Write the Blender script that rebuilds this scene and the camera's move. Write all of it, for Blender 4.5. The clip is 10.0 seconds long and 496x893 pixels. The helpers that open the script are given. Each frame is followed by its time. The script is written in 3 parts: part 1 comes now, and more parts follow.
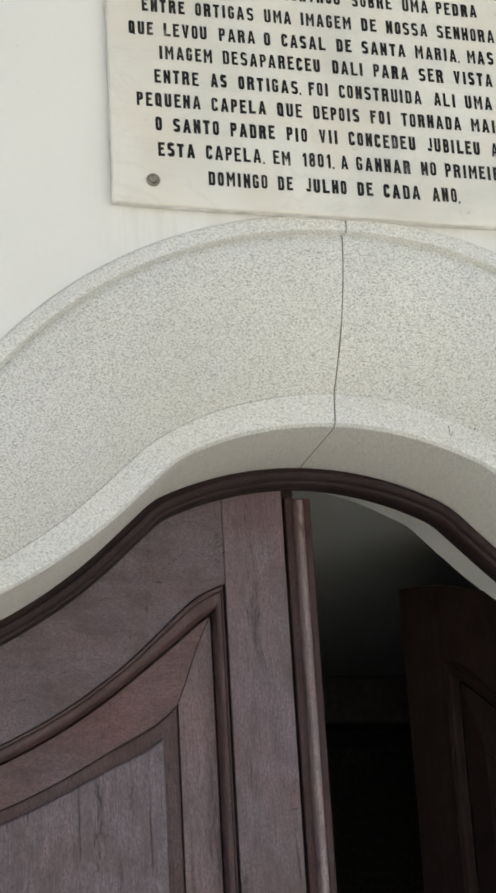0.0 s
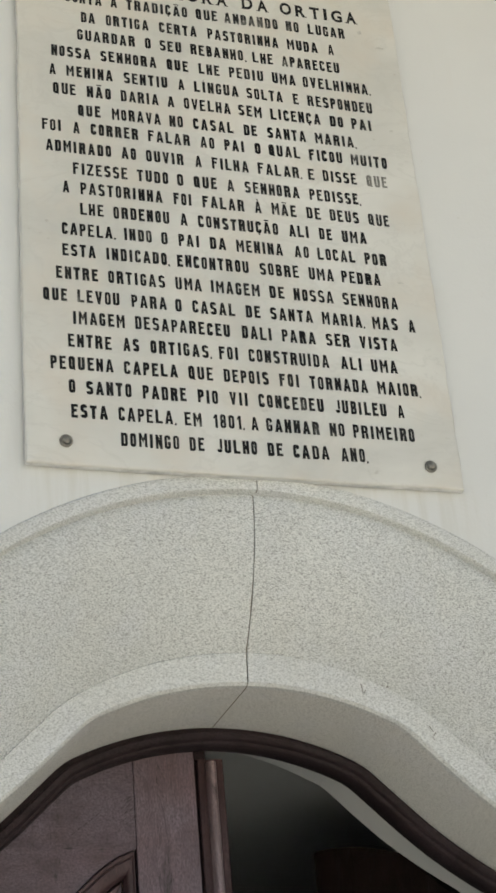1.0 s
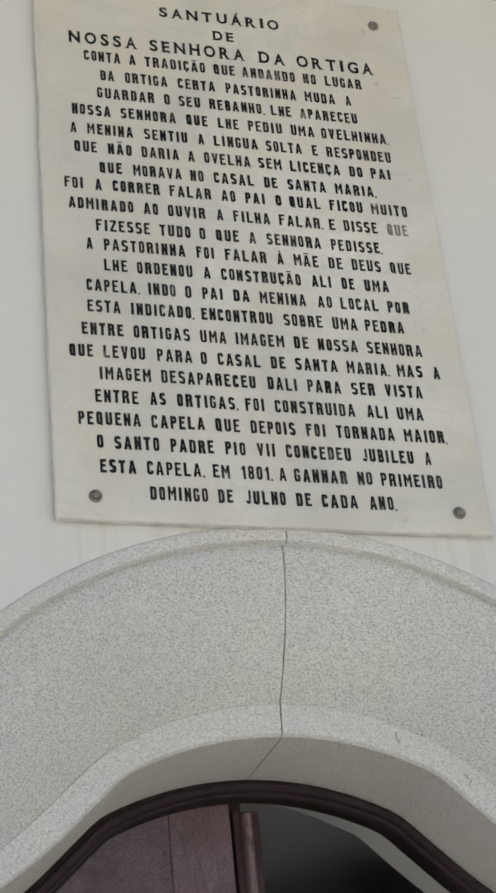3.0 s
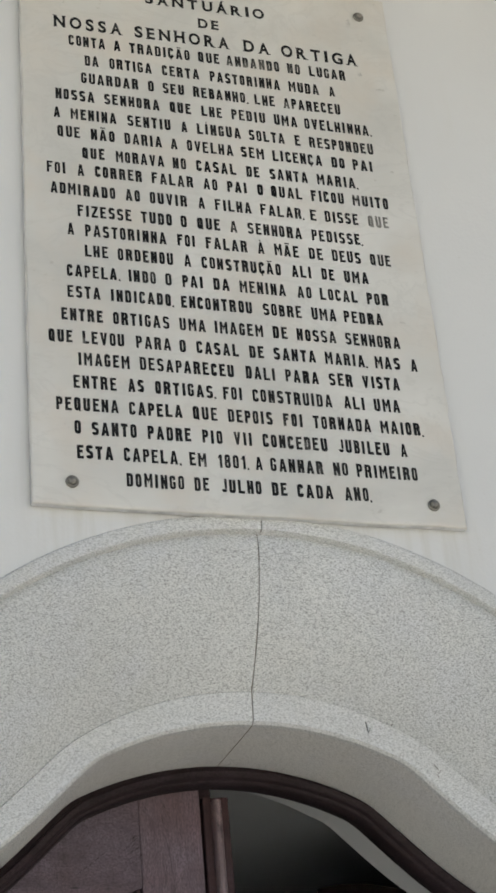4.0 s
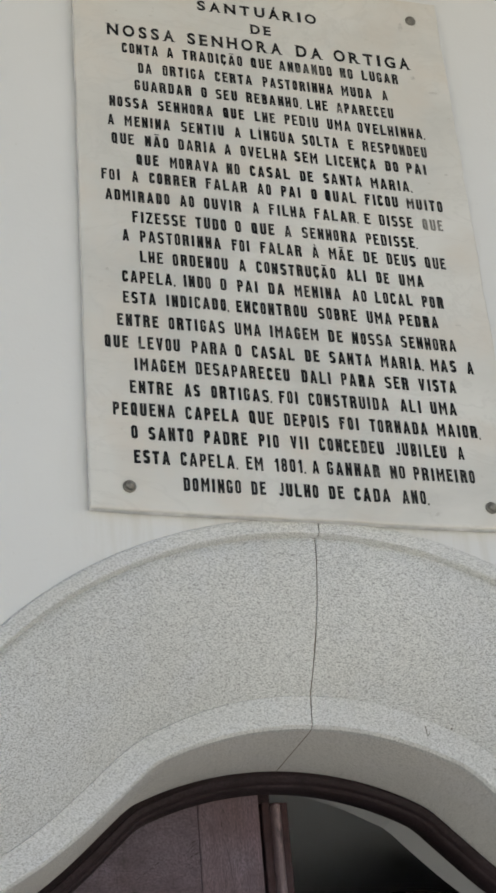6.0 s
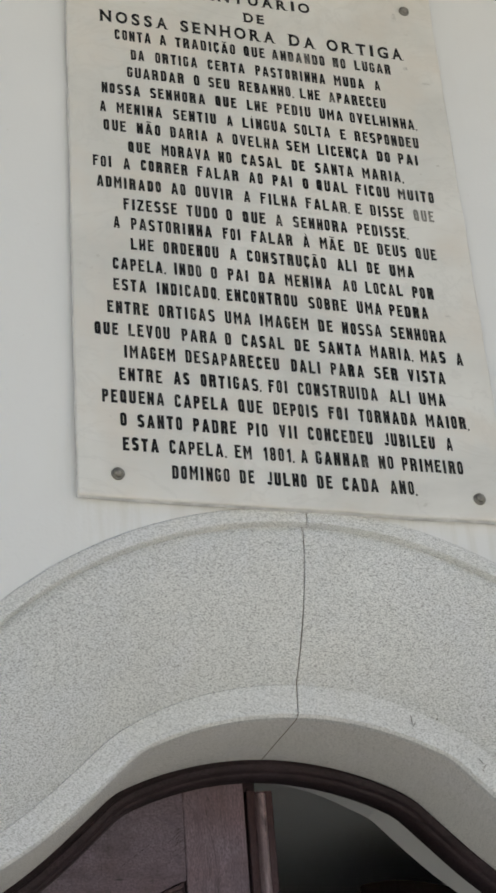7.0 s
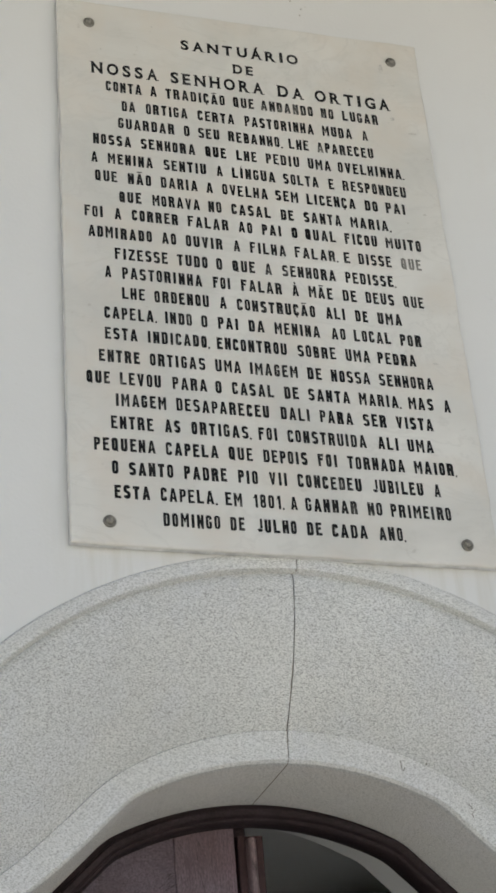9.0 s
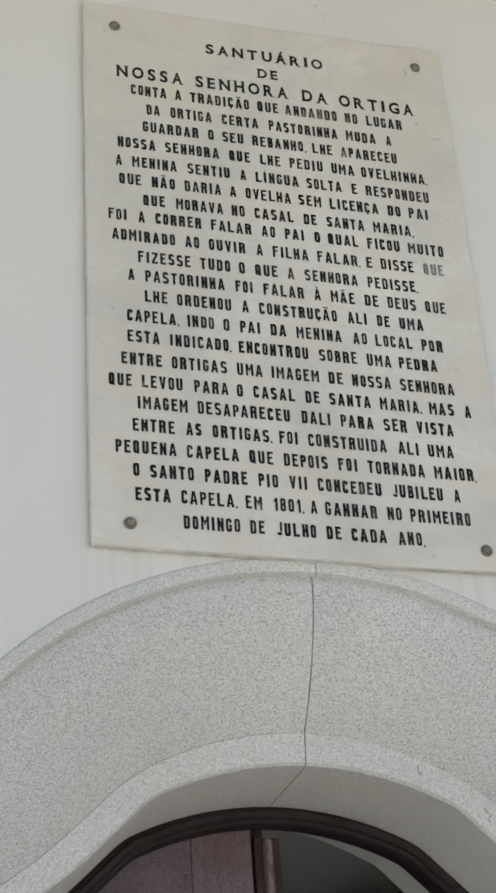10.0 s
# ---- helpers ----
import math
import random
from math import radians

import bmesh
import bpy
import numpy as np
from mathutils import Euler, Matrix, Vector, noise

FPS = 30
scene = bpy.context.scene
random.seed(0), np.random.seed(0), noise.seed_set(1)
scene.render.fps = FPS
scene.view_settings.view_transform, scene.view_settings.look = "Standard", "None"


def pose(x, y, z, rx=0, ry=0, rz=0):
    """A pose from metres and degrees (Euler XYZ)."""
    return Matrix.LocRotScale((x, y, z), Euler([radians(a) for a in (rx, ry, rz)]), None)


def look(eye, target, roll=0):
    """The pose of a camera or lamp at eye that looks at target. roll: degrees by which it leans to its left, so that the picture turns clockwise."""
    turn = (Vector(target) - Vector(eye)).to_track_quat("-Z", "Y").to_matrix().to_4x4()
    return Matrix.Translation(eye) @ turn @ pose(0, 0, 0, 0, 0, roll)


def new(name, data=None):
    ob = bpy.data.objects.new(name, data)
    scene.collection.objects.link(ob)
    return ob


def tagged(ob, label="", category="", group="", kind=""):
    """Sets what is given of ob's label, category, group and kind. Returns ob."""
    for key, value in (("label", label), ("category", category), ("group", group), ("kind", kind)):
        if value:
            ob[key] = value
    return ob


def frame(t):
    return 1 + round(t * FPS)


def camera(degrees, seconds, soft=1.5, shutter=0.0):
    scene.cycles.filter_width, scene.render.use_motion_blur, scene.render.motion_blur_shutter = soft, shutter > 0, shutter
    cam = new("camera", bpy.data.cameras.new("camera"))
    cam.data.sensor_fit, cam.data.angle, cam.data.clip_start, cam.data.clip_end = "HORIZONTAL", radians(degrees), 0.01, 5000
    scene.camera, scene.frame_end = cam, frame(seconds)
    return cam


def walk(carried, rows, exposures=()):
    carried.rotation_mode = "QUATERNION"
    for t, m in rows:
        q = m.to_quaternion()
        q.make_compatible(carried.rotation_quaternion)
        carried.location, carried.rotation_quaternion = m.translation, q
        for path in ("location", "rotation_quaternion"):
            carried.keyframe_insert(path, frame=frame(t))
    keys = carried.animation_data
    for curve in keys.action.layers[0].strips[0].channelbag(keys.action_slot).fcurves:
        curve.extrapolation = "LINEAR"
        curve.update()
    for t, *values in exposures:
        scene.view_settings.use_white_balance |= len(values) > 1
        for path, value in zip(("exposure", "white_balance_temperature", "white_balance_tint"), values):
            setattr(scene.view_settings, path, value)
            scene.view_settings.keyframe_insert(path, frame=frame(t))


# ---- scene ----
cam = camera(16.9, 10.0, soft=3.0)
PATH = [
    (0, (-0.750, -2.161, 1.690), (-0.2529, -0.3360, 2.3389), -3.25),
    (0.2, (-0.729, -2.189, 1.686), (-0.1859, -0.3360, 2.4417), -3.99),
    (0.3, (-0.735, -2.190, 1.684), (-0.2018, -0.4280, 2.4619), -4.56),
    (0.5, (-0.695, -2.164, 1.677), (-0.1322, -0.4280, 2.4929), -5.11),
    (0.7, (-0.748, -2.184, 1.694), (-0.0807, -0.4280, 2.5870), -5.69),
    (0.8, (-0.750, -2.191, 1.695), (-0.1065, -0.4960, 2.5841), -5.25),
    (1, (-0.755, -2.170, 1.692), (-0.1702, -0.4960, 2.6120), -5.10),
    (1.2, (-0.757, -2.171, 1.693), (-0.1809, -0.4960, 2.6377), -5.56),
    (1.5, (-0.761, -2.171, 1.694), (-0.2004, -0.5200, 2.6705), -6.02),
    (2, (-0.766, -2.169, 1.696), (-0.2387, -0.5050, 2.6754), -5.21),
    (2.5, (-0.769, -2.171, 1.697), (-0.2249, -0.5040, 2.6740), -5.79),
    (3.8, (-0.772, -2.188, 1.699), (-0.1900, -0.5410, 2.6640), -5.70),
    (4, (-0.773, -2.189, 1.699), (-0.1852, -0.5290, 2.6516), -5.41),
    (4.5, (-0.775, -2.188, 1.696), (-0.1893, -0.5240, 2.6298), -5.36),
    (5, (-0.777, -2.184, 1.693), (-0.2380, -0.5140, 2.6526), -5.04),
    (5.5, (-0.779, -2.181, 1.691), (-0.2539, -0.5120, 2.6659), -5.01),
    (7, (-0.782, -2.178, 1.687), (-0.2376, -0.5040, 2.6473), -4.54),
    (7.5, (-0.787, -2.184, 1.687), (-0.2461, -0.5350, 2.6858), -4.32),
    (8, (-0.793, -2.193, 1.688), (-0.2491, -0.5640, 2.7098), -4.32),
    (8.5, (-0.796, -2.201, 1.689), (-0.2378, -0.5610, 2.6804), -3.98),
    (9, (-0.797, -2.208, 1.690), (-0.2402, -0.5600, 2.6860), -4.94),
    (9.5, (-0.798, -2.214, 1.690), (-0.2616, -0.5670, 2.6891), -4.40),
    (10, (-0.799, -2.221, 1.690), (-0.2680, -0.5680, 2.6855), -3.93),
]
walk(cam, [(t, look(eye, target, roll)) for t, eye, target, roll in PATH],
     exposures=[(0.0, 1.28, 6970, 2), (0.5, 1.22, 6950, 2), (1.0, 0.99, 6990, 2), (1.5, 0.86, 6990, 2), (2.5, 0.83, 6850, 4), (4.0, 0.85, 6620, 5), (5.5, 0.84, 6620, 5), (10.0, 0.86, 6580, 5)])

# ---- light ----
world = bpy.data.worlds.new("sky")
scene.world = world
world.use_nodes = True
wn = world.node_tree
sky = wn.nodes.new("ShaderNodeTexSky")
sky.sky_type = "NISHITA"
sky.sun_disc = False
sky.sun_elevation, sky.sun_rotation = radians(70), radians(25)
sky.dust_density, sky.air_density, sky.ozone_density = 7.0, 1.0, 0.4
wn.nodes["Background"].inputs["Strength"].default_value = 0.12
wn.links.new(sky.outputs["Color"], wn.nodes["Background"].inputs["Color"])
sun = new("sun", bpy.data.lights.new("sun", "SUN"))
sun.data.energy, sun.data.angle, sun.data.color = 4.2, radians(0.6), (1.0, 0.96, 0.90)
sun.matrix_world = look((1.5, 3.1, 9.4), (0, 0, 0))


# ---- materials ----
def material(name):
    m = bpy.data.materials.new(name)
    m.use_nodes = True
    nt = m.node_tree
    return m, nt, nt.nodes["Principled BSDF"]


def node(nt, kind, **inputs):
    n = nt.nodes.new(kind)
    for key, value in inputs.items():
        n.inputs[key.replace("_", " ")].default_value = value
    return n


def coords(nt, scale=(1, 1, 1), rotation=(0, 0, 0)):
    tc = nt.nodes.new("ShaderNodeTexCoord")
    mp = node(nt, "ShaderNodeMapping", Scale=scale, Rotation=rotation)
    nt.links.new(tc.outputs["Object"], mp.inputs["Vector"])
    return mp.outputs["Vector"]


def noise_tex(nt, vector, scale, detail=3.0, rough=0.55, distort=0.0):
    n = node(nt, "ShaderNodeTexNoise", Scale=scale, Detail=detail, Roughness=rough, Distortion=distort)
    nt.links.new(vector, n.inputs["Vector"])
    return n.outputs["Fac"]


def ramp(nt, fac, stops):
    r = nt.nodes.new("ShaderNodeValToRGB")
    while len(r.color_ramp.elements) < len(stops):
        r.color_ramp.elements.new(0.5)
    for e, (p, c) in zip(r.color_ramp.elements, stops):
        e.position = p
        e.color = (*c, 1) if len(c) == 3 else c
    nt.links.new(fac, r.inputs["Fac"])
    return r.outputs["Color"]


def mix(nt, a, b, fac, mode="MIX"):
    m = nt.nodes.new("ShaderNodeMix")
    m.data_type, m.blend_type = "RGBA", mode
    for sock, v in ((m.inputs[0], fac), (m.inputs[6], a), (m.inputs[7], b)):
        if hasattr(v, "is_linked"):
            nt.links.new(v, sock)
        elif isinstance(v, (int, float)):
            sock.default_value = v
        else:
            sock.default_value = (*v, 1)
    return m.outputs[2]


def bump(nt, bsdf, height, strength, distance):
    b = node(nt, "ShaderNodeBump", Strength=strength, Distance=distance)
    nt.links.new(height, b.inputs["Height"])
    nt.links.new(b.outputs["Normal"], bsdf.inputs["Normal"])
    return b


def grey(v):
    return (v, v, v)


def plaster(name, tone=(0.665, 0.668, 0.662), drip=False):
    m, nt, p = material(name)
    v = coords(nt)
    large = ramp(nt, noise_tex(nt, v, 1.6, 4), [(0.3, tuple(c * 0.93 for c in tone)), (0.7, tone)])
    streak = ramp(nt, noise_tex(nt, coords(nt, (22, 22, 1.2)), 1.0, 3), [(0.52, grey(0)), (0.75, grey(0.5))])
    patch = ramp(nt, noise_tex(nt, v, 5.0, 3), [(0.5, grey(0)), (0.7, grey(0.55))])
    dirt = mix(nt, streak, patch, 1.0, "MULTIPLY")
    col = mix(nt, large, (0.60, 0.59, 0.54), dirt)
    speck = ramp(nt, noise_tex(nt, v, 90.0, 2), [(0.73, grey(0)), (0.80, grey(0.35))])
    col = mix(nt, col, (0.45, 0.44, 0.40), speck)
    if drip:
        sep = nt.nodes.new("ShaderNodeSeparateXYZ")
        nt.links.new(v, sep.inputs[0])
        masks = []
        for axis, lo, hi in (("Z", 2.60, 2.80), ("X", -0.40, -0.30), ("X", 0.42, 0.32)):
            r = node(nt, "ShaderNodeMapRange", From_Min=lo, From_Max=hi)
            nt.links.new(sep.outputs[axis], r.inputs["Value"])
            masks.append(r.outputs["Result"])
        runs = ramp(nt, noise_tex(nt, coords(nt, (60, 60, 4)), 1.0, 4, 0.6), [(0.45, grey(0)), (0.68, grey(0.4))])
        for mk in masks:
            runs = mix(nt, runs, mk, 1.0, "MULTIPLY")
        up = node(nt, "ShaderNodeMapRange", From_Min=3.0, From_Max=2.9)
        nt.links.new(sep.outputs["Z"], up.inputs["Value"])
        runs = mix(nt, runs, up.outputs["Result"], 1.0, "MULTIPLY")
        col = mix(nt, col, (0.50, 0.485, 0.43), runs)
    nt.links.new(col, p.inputs["Base Color"])
    p.inputs["Roughness"].default_value = 0.75
    bump(nt, p, mix(nt, noise_tex(nt, v, 14.0, 4), noise_tex(nt, v, 160.0, 3), 0.25), 0.25, 0.006)
    return m


def stone(name, tone, specks, relief, grain=300.0):
    """Pale granular granite; the tooling leaves short slanting rows of dark pits."""
    m, nt, p = material(name)
    v = coords(nt)
    ground = ramp(nt, noise_tex(nt, v, 3.2, 4), [(0.3, tuple(c * 0.90 for c in tone)), (0.72, tuple(c * 1.05 for c in tone))])
    warm = ramp(nt, noise_tex(nt, v, 8.0, 3), [(0.45, grey(0)), (0.75, grey(0.3))])
    ground = mix(nt, ground, (tone[0] * 1.0, tone[1] * 0.98, tone[2] * 0.94), warm)
    cool = ramp(nt, noise_tex(nt, coords(nt, (9, 9, 7)), 1.0, 4, 0.6), [(0.46, grey(0)), (0.66, grey(0.6))])
    ground = mix(nt, ground, (tone[0] * 0.97, tone[1] * 0.975, tone[2] * 1.03), cool)
    pits = noise_tex(nt, coords(nt, (grain * 0.52, grain, grain * 1.15), (0, 0.6, 0)), 1.0, 3, 0.65)
    grains = noise_tex(nt, v, grain * 1.7, 2, 0.6)
    col = mix(nt, ground, tuple(c * 0.40 for c in tone), ramp(nt, pits, [(0.36, grey(specks)), (0.53, grey(0))]))
    col = mix(nt, col, tuple(c * 0.22 for c in tone), ramp(nt, grains, [(0.30, grey(specks)), (0.38, grey(0))]))
    col = mix(nt, col, (0.80, 0.79, 0.76), ramp(nt, pits, [(0.56, grey(0)), (0.74, grey(0.5 * specks))]))
    nt.links.new(col, p.inputs["Base Color"])
    p.inputs["Roughness"].default_value = 0.85
    bump(nt, p, mix(nt, pits, grains, 0.35), relief, 0.003)
    return m


def marble(name):
    m, nt, p = material(name)
    v = coords(nt)
    base = ramp(nt, noise_tex(nt, v, 2.6, 5, 0.6, 0.8), [(0.3, (0.515, 0.508, 0.475)), (0.7, (0.68, 0.668, 0.63))])
    vein = ramp(nt, noise_tex(nt, coords(nt, (5, 5, 9), (0, 0.5, 0)), 1.0, 6, 0.65, 1.5), [(0.47, grey(0)), (0.5, grey(0.35)), (0.53, grey(0))])
    col = mix(nt, base, (0.50, 0.49, 0.46), vein)
    warm = ramp(nt, noise_tex(nt, v, 9.0, 3), [(0.46, grey(0)), (0.72, grey(0.75))])
    col = mix(nt, col, (0.60, 0.555, 0.49), warm)
    speck = ramp(nt, noise_tex(nt, v, 60.0, 2), [(0.72, grey(0)), (0.80, grey(0.5))])
    col = mix(nt, col, (0.42, 0.40, 0.36), speck)
    nt.links.new(col, p.inputs["Base Color"])
    nt.links.new(ramp(nt, noise_tex(nt, v, 6.0, 3), [(0.3, grey(0.42)), (0.7, grey(0.62))]), p.inputs["Roughness"])
    bump(nt, p, noise_tex(nt, v, 40.0, 4), 0.08, 0.003)
    return m


def wood(name, tone, axis, weather=0.5, gloss=0.5, sheen=0.5):
    """Stained hardwood with grain along one axis, greyed and pitted by weather."""
    m, nt, p = material(name)
    along, across = 3.0, 60.0
    scale = {"z": (across, across, along), "x": (along, across, across)}[axis]
    grain = noise_tex(nt, coords(nt, scale), 1.0, 6, 0.65, 0.5)
    fibre = {"z": (420, 420, 26), "x": (110, 420, 300)}[axis]
    pores = noise_tex(nt, coords(nt, fibre), 1.0, 3, 0.7)
    v = coords(nt)
    col = ramp(nt, grain, [(0.30, tuple(c * 0.74 for c in tone)), (0.52, tone), (0.72, tuple(c * 1.28 for c in tone))])
    worn = ramp(nt, noise_tex(nt, v, 6.5, 6, 0.66, 0.4), [(0.38, grey(0)), (0.66, grey(weather))])
    col = mix(nt, col, (0.182, 0.152, 0.194), worn)
    red = ramp(nt, noise_tex(nt, v, 3.4, 4), [(0.48, grey(0)), (0.70, grey(0.5))])
    col = mix(nt, col, (tone[0] * 1.18, tone[1] * 0.92, tone[2] * 0.88), red)
    col = mix(nt, col, tuple(c * 0.40 for c in tone), ramp(nt, pores, [(0.28, grey(0.7)), (0.50, grey(0))]))
    col = mix(nt, col, tuple(min(1, c * 1.7) for c in tone), ramp(nt, pores, [(0.58, grey(0)), (0.74, grey(0.45))]))
    cloud = noise_tex(nt, coords(nt, {"z": (26, 26, 9), "x": (12, 26, 22)}[axis]), 1.0, 5, 0.7, 0.6)
    col = mix(nt, col, ramp(nt, cloud, [(0.34, (0.66, 0.62, 0.66)), (0.52, (1.0, 1.0, 1.0)), (0.70, (1.22, 1.16, 1.24))]), 1.0, "MULTIPLY")
    mottle = noise_tex(nt, coords(nt, {"z": (420, 420, 170), "x": (260, 420, 300)}[axis]), 1.0, 4, 0.75)
    col = mix(nt, col, tuple(c * 0.45 for c in tone), ramp(nt, mottle, [(0.32, grey(0.95)), (0.56, grey(0))]))
    crack = ramp(nt, noise_tex(nt, coords(nt, {"z": (120, 120, 5), "x": (14, 120, 120)}[axis]), 1.0, 3, 0.6, 0.3), [(0.64, grey(0)), (0.70, grey(min(1, 1.2 * weather)))])
    col = mix(nt, col, tuple(c * 0.22 for c in tone), crack)
    stain = ramp(nt, noise_tex(nt, coords(nt, (20, 20, 5)), 1.0, 7, 0.8, 1.2), [(0.57, grey(0)), (0.65, grey(0.85))])
    col = mix(nt, col, (0.028, 0.020, 0.021), stain)
    nt.links.new(col, p.inputs["Base Color"])
    nt.links.new(ramp(nt, noise_tex(nt, v, 9.0, 4), [(0.3, grey(gloss - 0.06)), (0.7, grey(gloss + 0.18))]), p.inputs["Roughness"])
    p.inputs["Specular IOR Level"].default_value = sheen
    bump(nt, p, mix(nt, grain, mix(nt, pores, mottle, 0.4), 0.6), 0.45, 0.0025)
    return m


def plain(name, col, rough=0.6, metal=0.0, vary=0.25, scale=30.0):
    m, nt, p = material(name)
    v = coords(nt)
    c = ramp(nt, noise_tex(nt, v, scale, 4), [(0.3, tuple(x * (1 - vary) for x in col)), (0.7, tuple(min(1, x * (1 + vary)) for x in col))])
    nt.links.new(c, p.inputs["Base Color"])
    p.inputs["Roughness"].default_value, p.inputs["Metallic"].default_value = rough, metal
    bump(nt, p, noise_tex(nt, v, scale * 4, 3), 0.15, 0.003)
    return m


def letter_paint(name, loss=0.0):
    """Black filling of the cut letters, worn to grey in places."""
    m, nt, p = material(name)
    v = coords(nt)
    col = ramp(nt, noise_tex(nt, v, 16.0, 4, 0.6), [(0.46 - loss, (0.013, 0.013, 0.014)), (0.66 - loss, (0.030, 0.030, 0.030)), (0.76 - loss, (0.20, 0.195, 0.18))])
    flake = ramp(nt, noise_tex(nt, v, 240.0, 3, 0.7), [(0.66, grey(0)), (0.78, grey(0.35))])
    nt.links.new(mix(nt, col, (0.30, 0.295, 0.28), flake), p.inputs["Base Color"])
    p.inputs["Roughness"].default_value, p.inputs["Specular IOR Level"].default_value = 0.8, 0.15
    return m


WALL = plaster("white_plaster", drip=True)
INSIDE = plaster("interior_plaster", (0.70, 0.70, 0.68))
TOOLED = stone("tooled_granite", (0.735, 0.742, 0.728), 0.95, 0.95, 590.0)
DRESSED = stone("dressed_granite", (0.67, 0.675, 0.66), 0.80, 0.5, 600.0)
# dressed granite toned warmer: the ground's bounce light put into the soffit's colour
SOFFIT = stone("warm_lit_granite", (0.69, 0.675, 0.645), 0.70, 0.4, 600.0)
MARBLE = marble("marble")
# the slab's side faces: pale grey without veins
SAWN = plain("grey_sawn_edge", (0.60, 0.595, 0.58), 0.8, 0.0, 0.2, 40.0)
PAINT = letter_paint("letter_paint")
WORN = letter_paint("worn_letter_paint", 0.11)
FADED = letter_paint("faded_letter_paint", 0.30)
WOOD_V = wood("wood_upright", (0.120, 0.080, 0.088), "z", 0.75)
WOOD_H = wood("wood_level", (0.098, 0.066, 0.076), "x", 0.70)
WOOD_RED = wood("wood_moulding", (0.066, 0.034, 0.035), "z", 0.20, 0.5, 0.4)
WOOD_BEVEL = wood("wood_bevel", (0.124, 0.072, 0.070), "x", 0.25)
WOOD_PANEL = wood("wood_panel", (0.128, 0.094, 0.106), "z", 0.95)
WOOD_SIDE = wood("wood_bevel_side", (0.132, 0.084, 0.088), "z", 0.55)
WOOD_BEAD = wood("wood_bead", (0.235, 0.175, 0.178), "z", 0.55)
WOOD_STRIP = wood("wood_strip", (0.060, 0.032, 0.032), "z", 0.15, 0.6, 0.3)
WOOD_FRAME = wood("wood_frame", (0.027, 0.0165, 0.0172), "x", 0.10, 0.62, 0.22)
# the door wood darkened: the doorway's shade is put into its colour
WOOD_SHADED = wood("wood_shaded", (0.024, 0.013, 0.012), "z", 0.0, 0.7, 0.3)
METAL = plain("tarnished_nickel", (0.25, 0.235, 0.205), 0.55, 0.6, 0.35, 120.0)
MORTAR = plain("dark_mortar", (0.16, 0.13, 0.095), 0.9)
PAVING = plain("paving", (0.41, 0.405, 0.385), 0.9, 0.0, 0.12, 6.0)
FLOOR = plain("floor_stone", (0.26, 0.25, 0.23), 0.5)
SCREEN = plain("brown_panelling", (0.14, 0.125, 0.12), 0.7)
DARK = plain("dark_varnish", (0.045, 0.038, 0.036), 0.55)
NAVE = plain("nave_plaster", (0.34, 0.33, 0.32), 0.9)
# for the added eaves, dark to throw little ground light back
EAVES_BOARDS = plain("dark_eaves_boards", (0.13, 0.115, 0.10), 0.8)
GAP = plain("grimy_joint", (0.015, 0.011, 0.011), 0.9)
GRIME = plain("grey_smudge", (0.50, 0.485, 0.45), 0.7, 0.0, 0.2, 200.0)
GOUGE = plain("dark_grain_gouge", (0.040, 0.028, 0.030), 0.9, 0.0, 0.5, 300.0)
KNOCK = plain("dark_knock", (0.14, 0.13, 0.115), 0.95, 0.0, 0.4, 200.0)
CHIP = plain("bare_render", (0.30, 0.285, 0.25), 0.95, 0.0, 0.5, 160.0)


# ---- helpers for building ----
def mesh_from(name, verts, faces, mats, slots=None, smooth=False):
    me = bpy.data.meshes.new(name)
    me.from_pydata(verts, [], faces)
    for m in mats:
        me.materials.append(m)
    if slots:
        me.polygons.foreach_set("material_index", slots)
    if smooth:
        me.polygons.foreach_set("use_smooth", [True] * len(me.polygons))
    bm = bmesh.new()
    bm.from_mesh(me)
    bmesh.ops.recalc_face_normals(bm, faces=bm.faces)
    bm.to_mesh(me)
    bm.free()
    return me


def part(name, me, parent, label="", smooth_angle=None):
    ob = new(name, me)
    ob.parent = parent
    if smooth_angle:
        me.polygons.foreach_set("use_smooth", [True] * len(me.polygons))
        me.set_sharp_from_angle(angle=radians(smooth_angle))
    return tagged(ob, label)


def box(x0, x1, y0, y1, z0, z1, bevel=0.0):
    bm = bmesh.new()
    bmesh.ops.create_cube(bm, size=1, matrix=Matrix.LocRotScale(((x0 + x1) / 2, (y0 + y1) / 2, (z0 + z1) / 2), None, (x1 - x0, y1 - y0, z1 - z0)))
    if bevel:
        bmesh.ops.bevel(bm, geom=bm.edges[:], offset=bevel, segments=2, affect="EDGES", profile=0.6)
    return bm


def to_mesh(name, bm, mat):
    me = bpy.data.meshes.new(name)
    bm.to_mesh(me)
    bm.free()
    me.materials.append(mat)
    return me


def grid_faces(rows, cols, closed=False):
    out = []
    for i in range(rows - 1):
        for j in range(cols if closed else cols - 1):
            k = (j + 1) % cols
            out.append((i * cols + j, i * cols + k, (i + 1) * cols + k, (i + 1) * cols + j))
    return out


# ---- the arch: a segmental crown that breaks into two hollow shoulders ----
CX = 0.003
HALF = 0.75


def crown(u, apex, radius):
    return apex - radius + math.sqrt(radius * radius - u * u)


def inner_z(u):
    """Height of the opening's edge at the distance u from its middle."""
    if u <= 0.244:
        return crown(u, 2.529, 0.526)
    if u <= 0.309:
        return crown(0.244, 2.529, 0.526) + (2.406 - crown(0.244, 2.529, 0.526)) * (u - 0.244) / 0.065
    s = (0.860 - u) / 0.78
    return 2.406 - 0.78 * (math.sqrt(1 - s * s) - 0.7082)


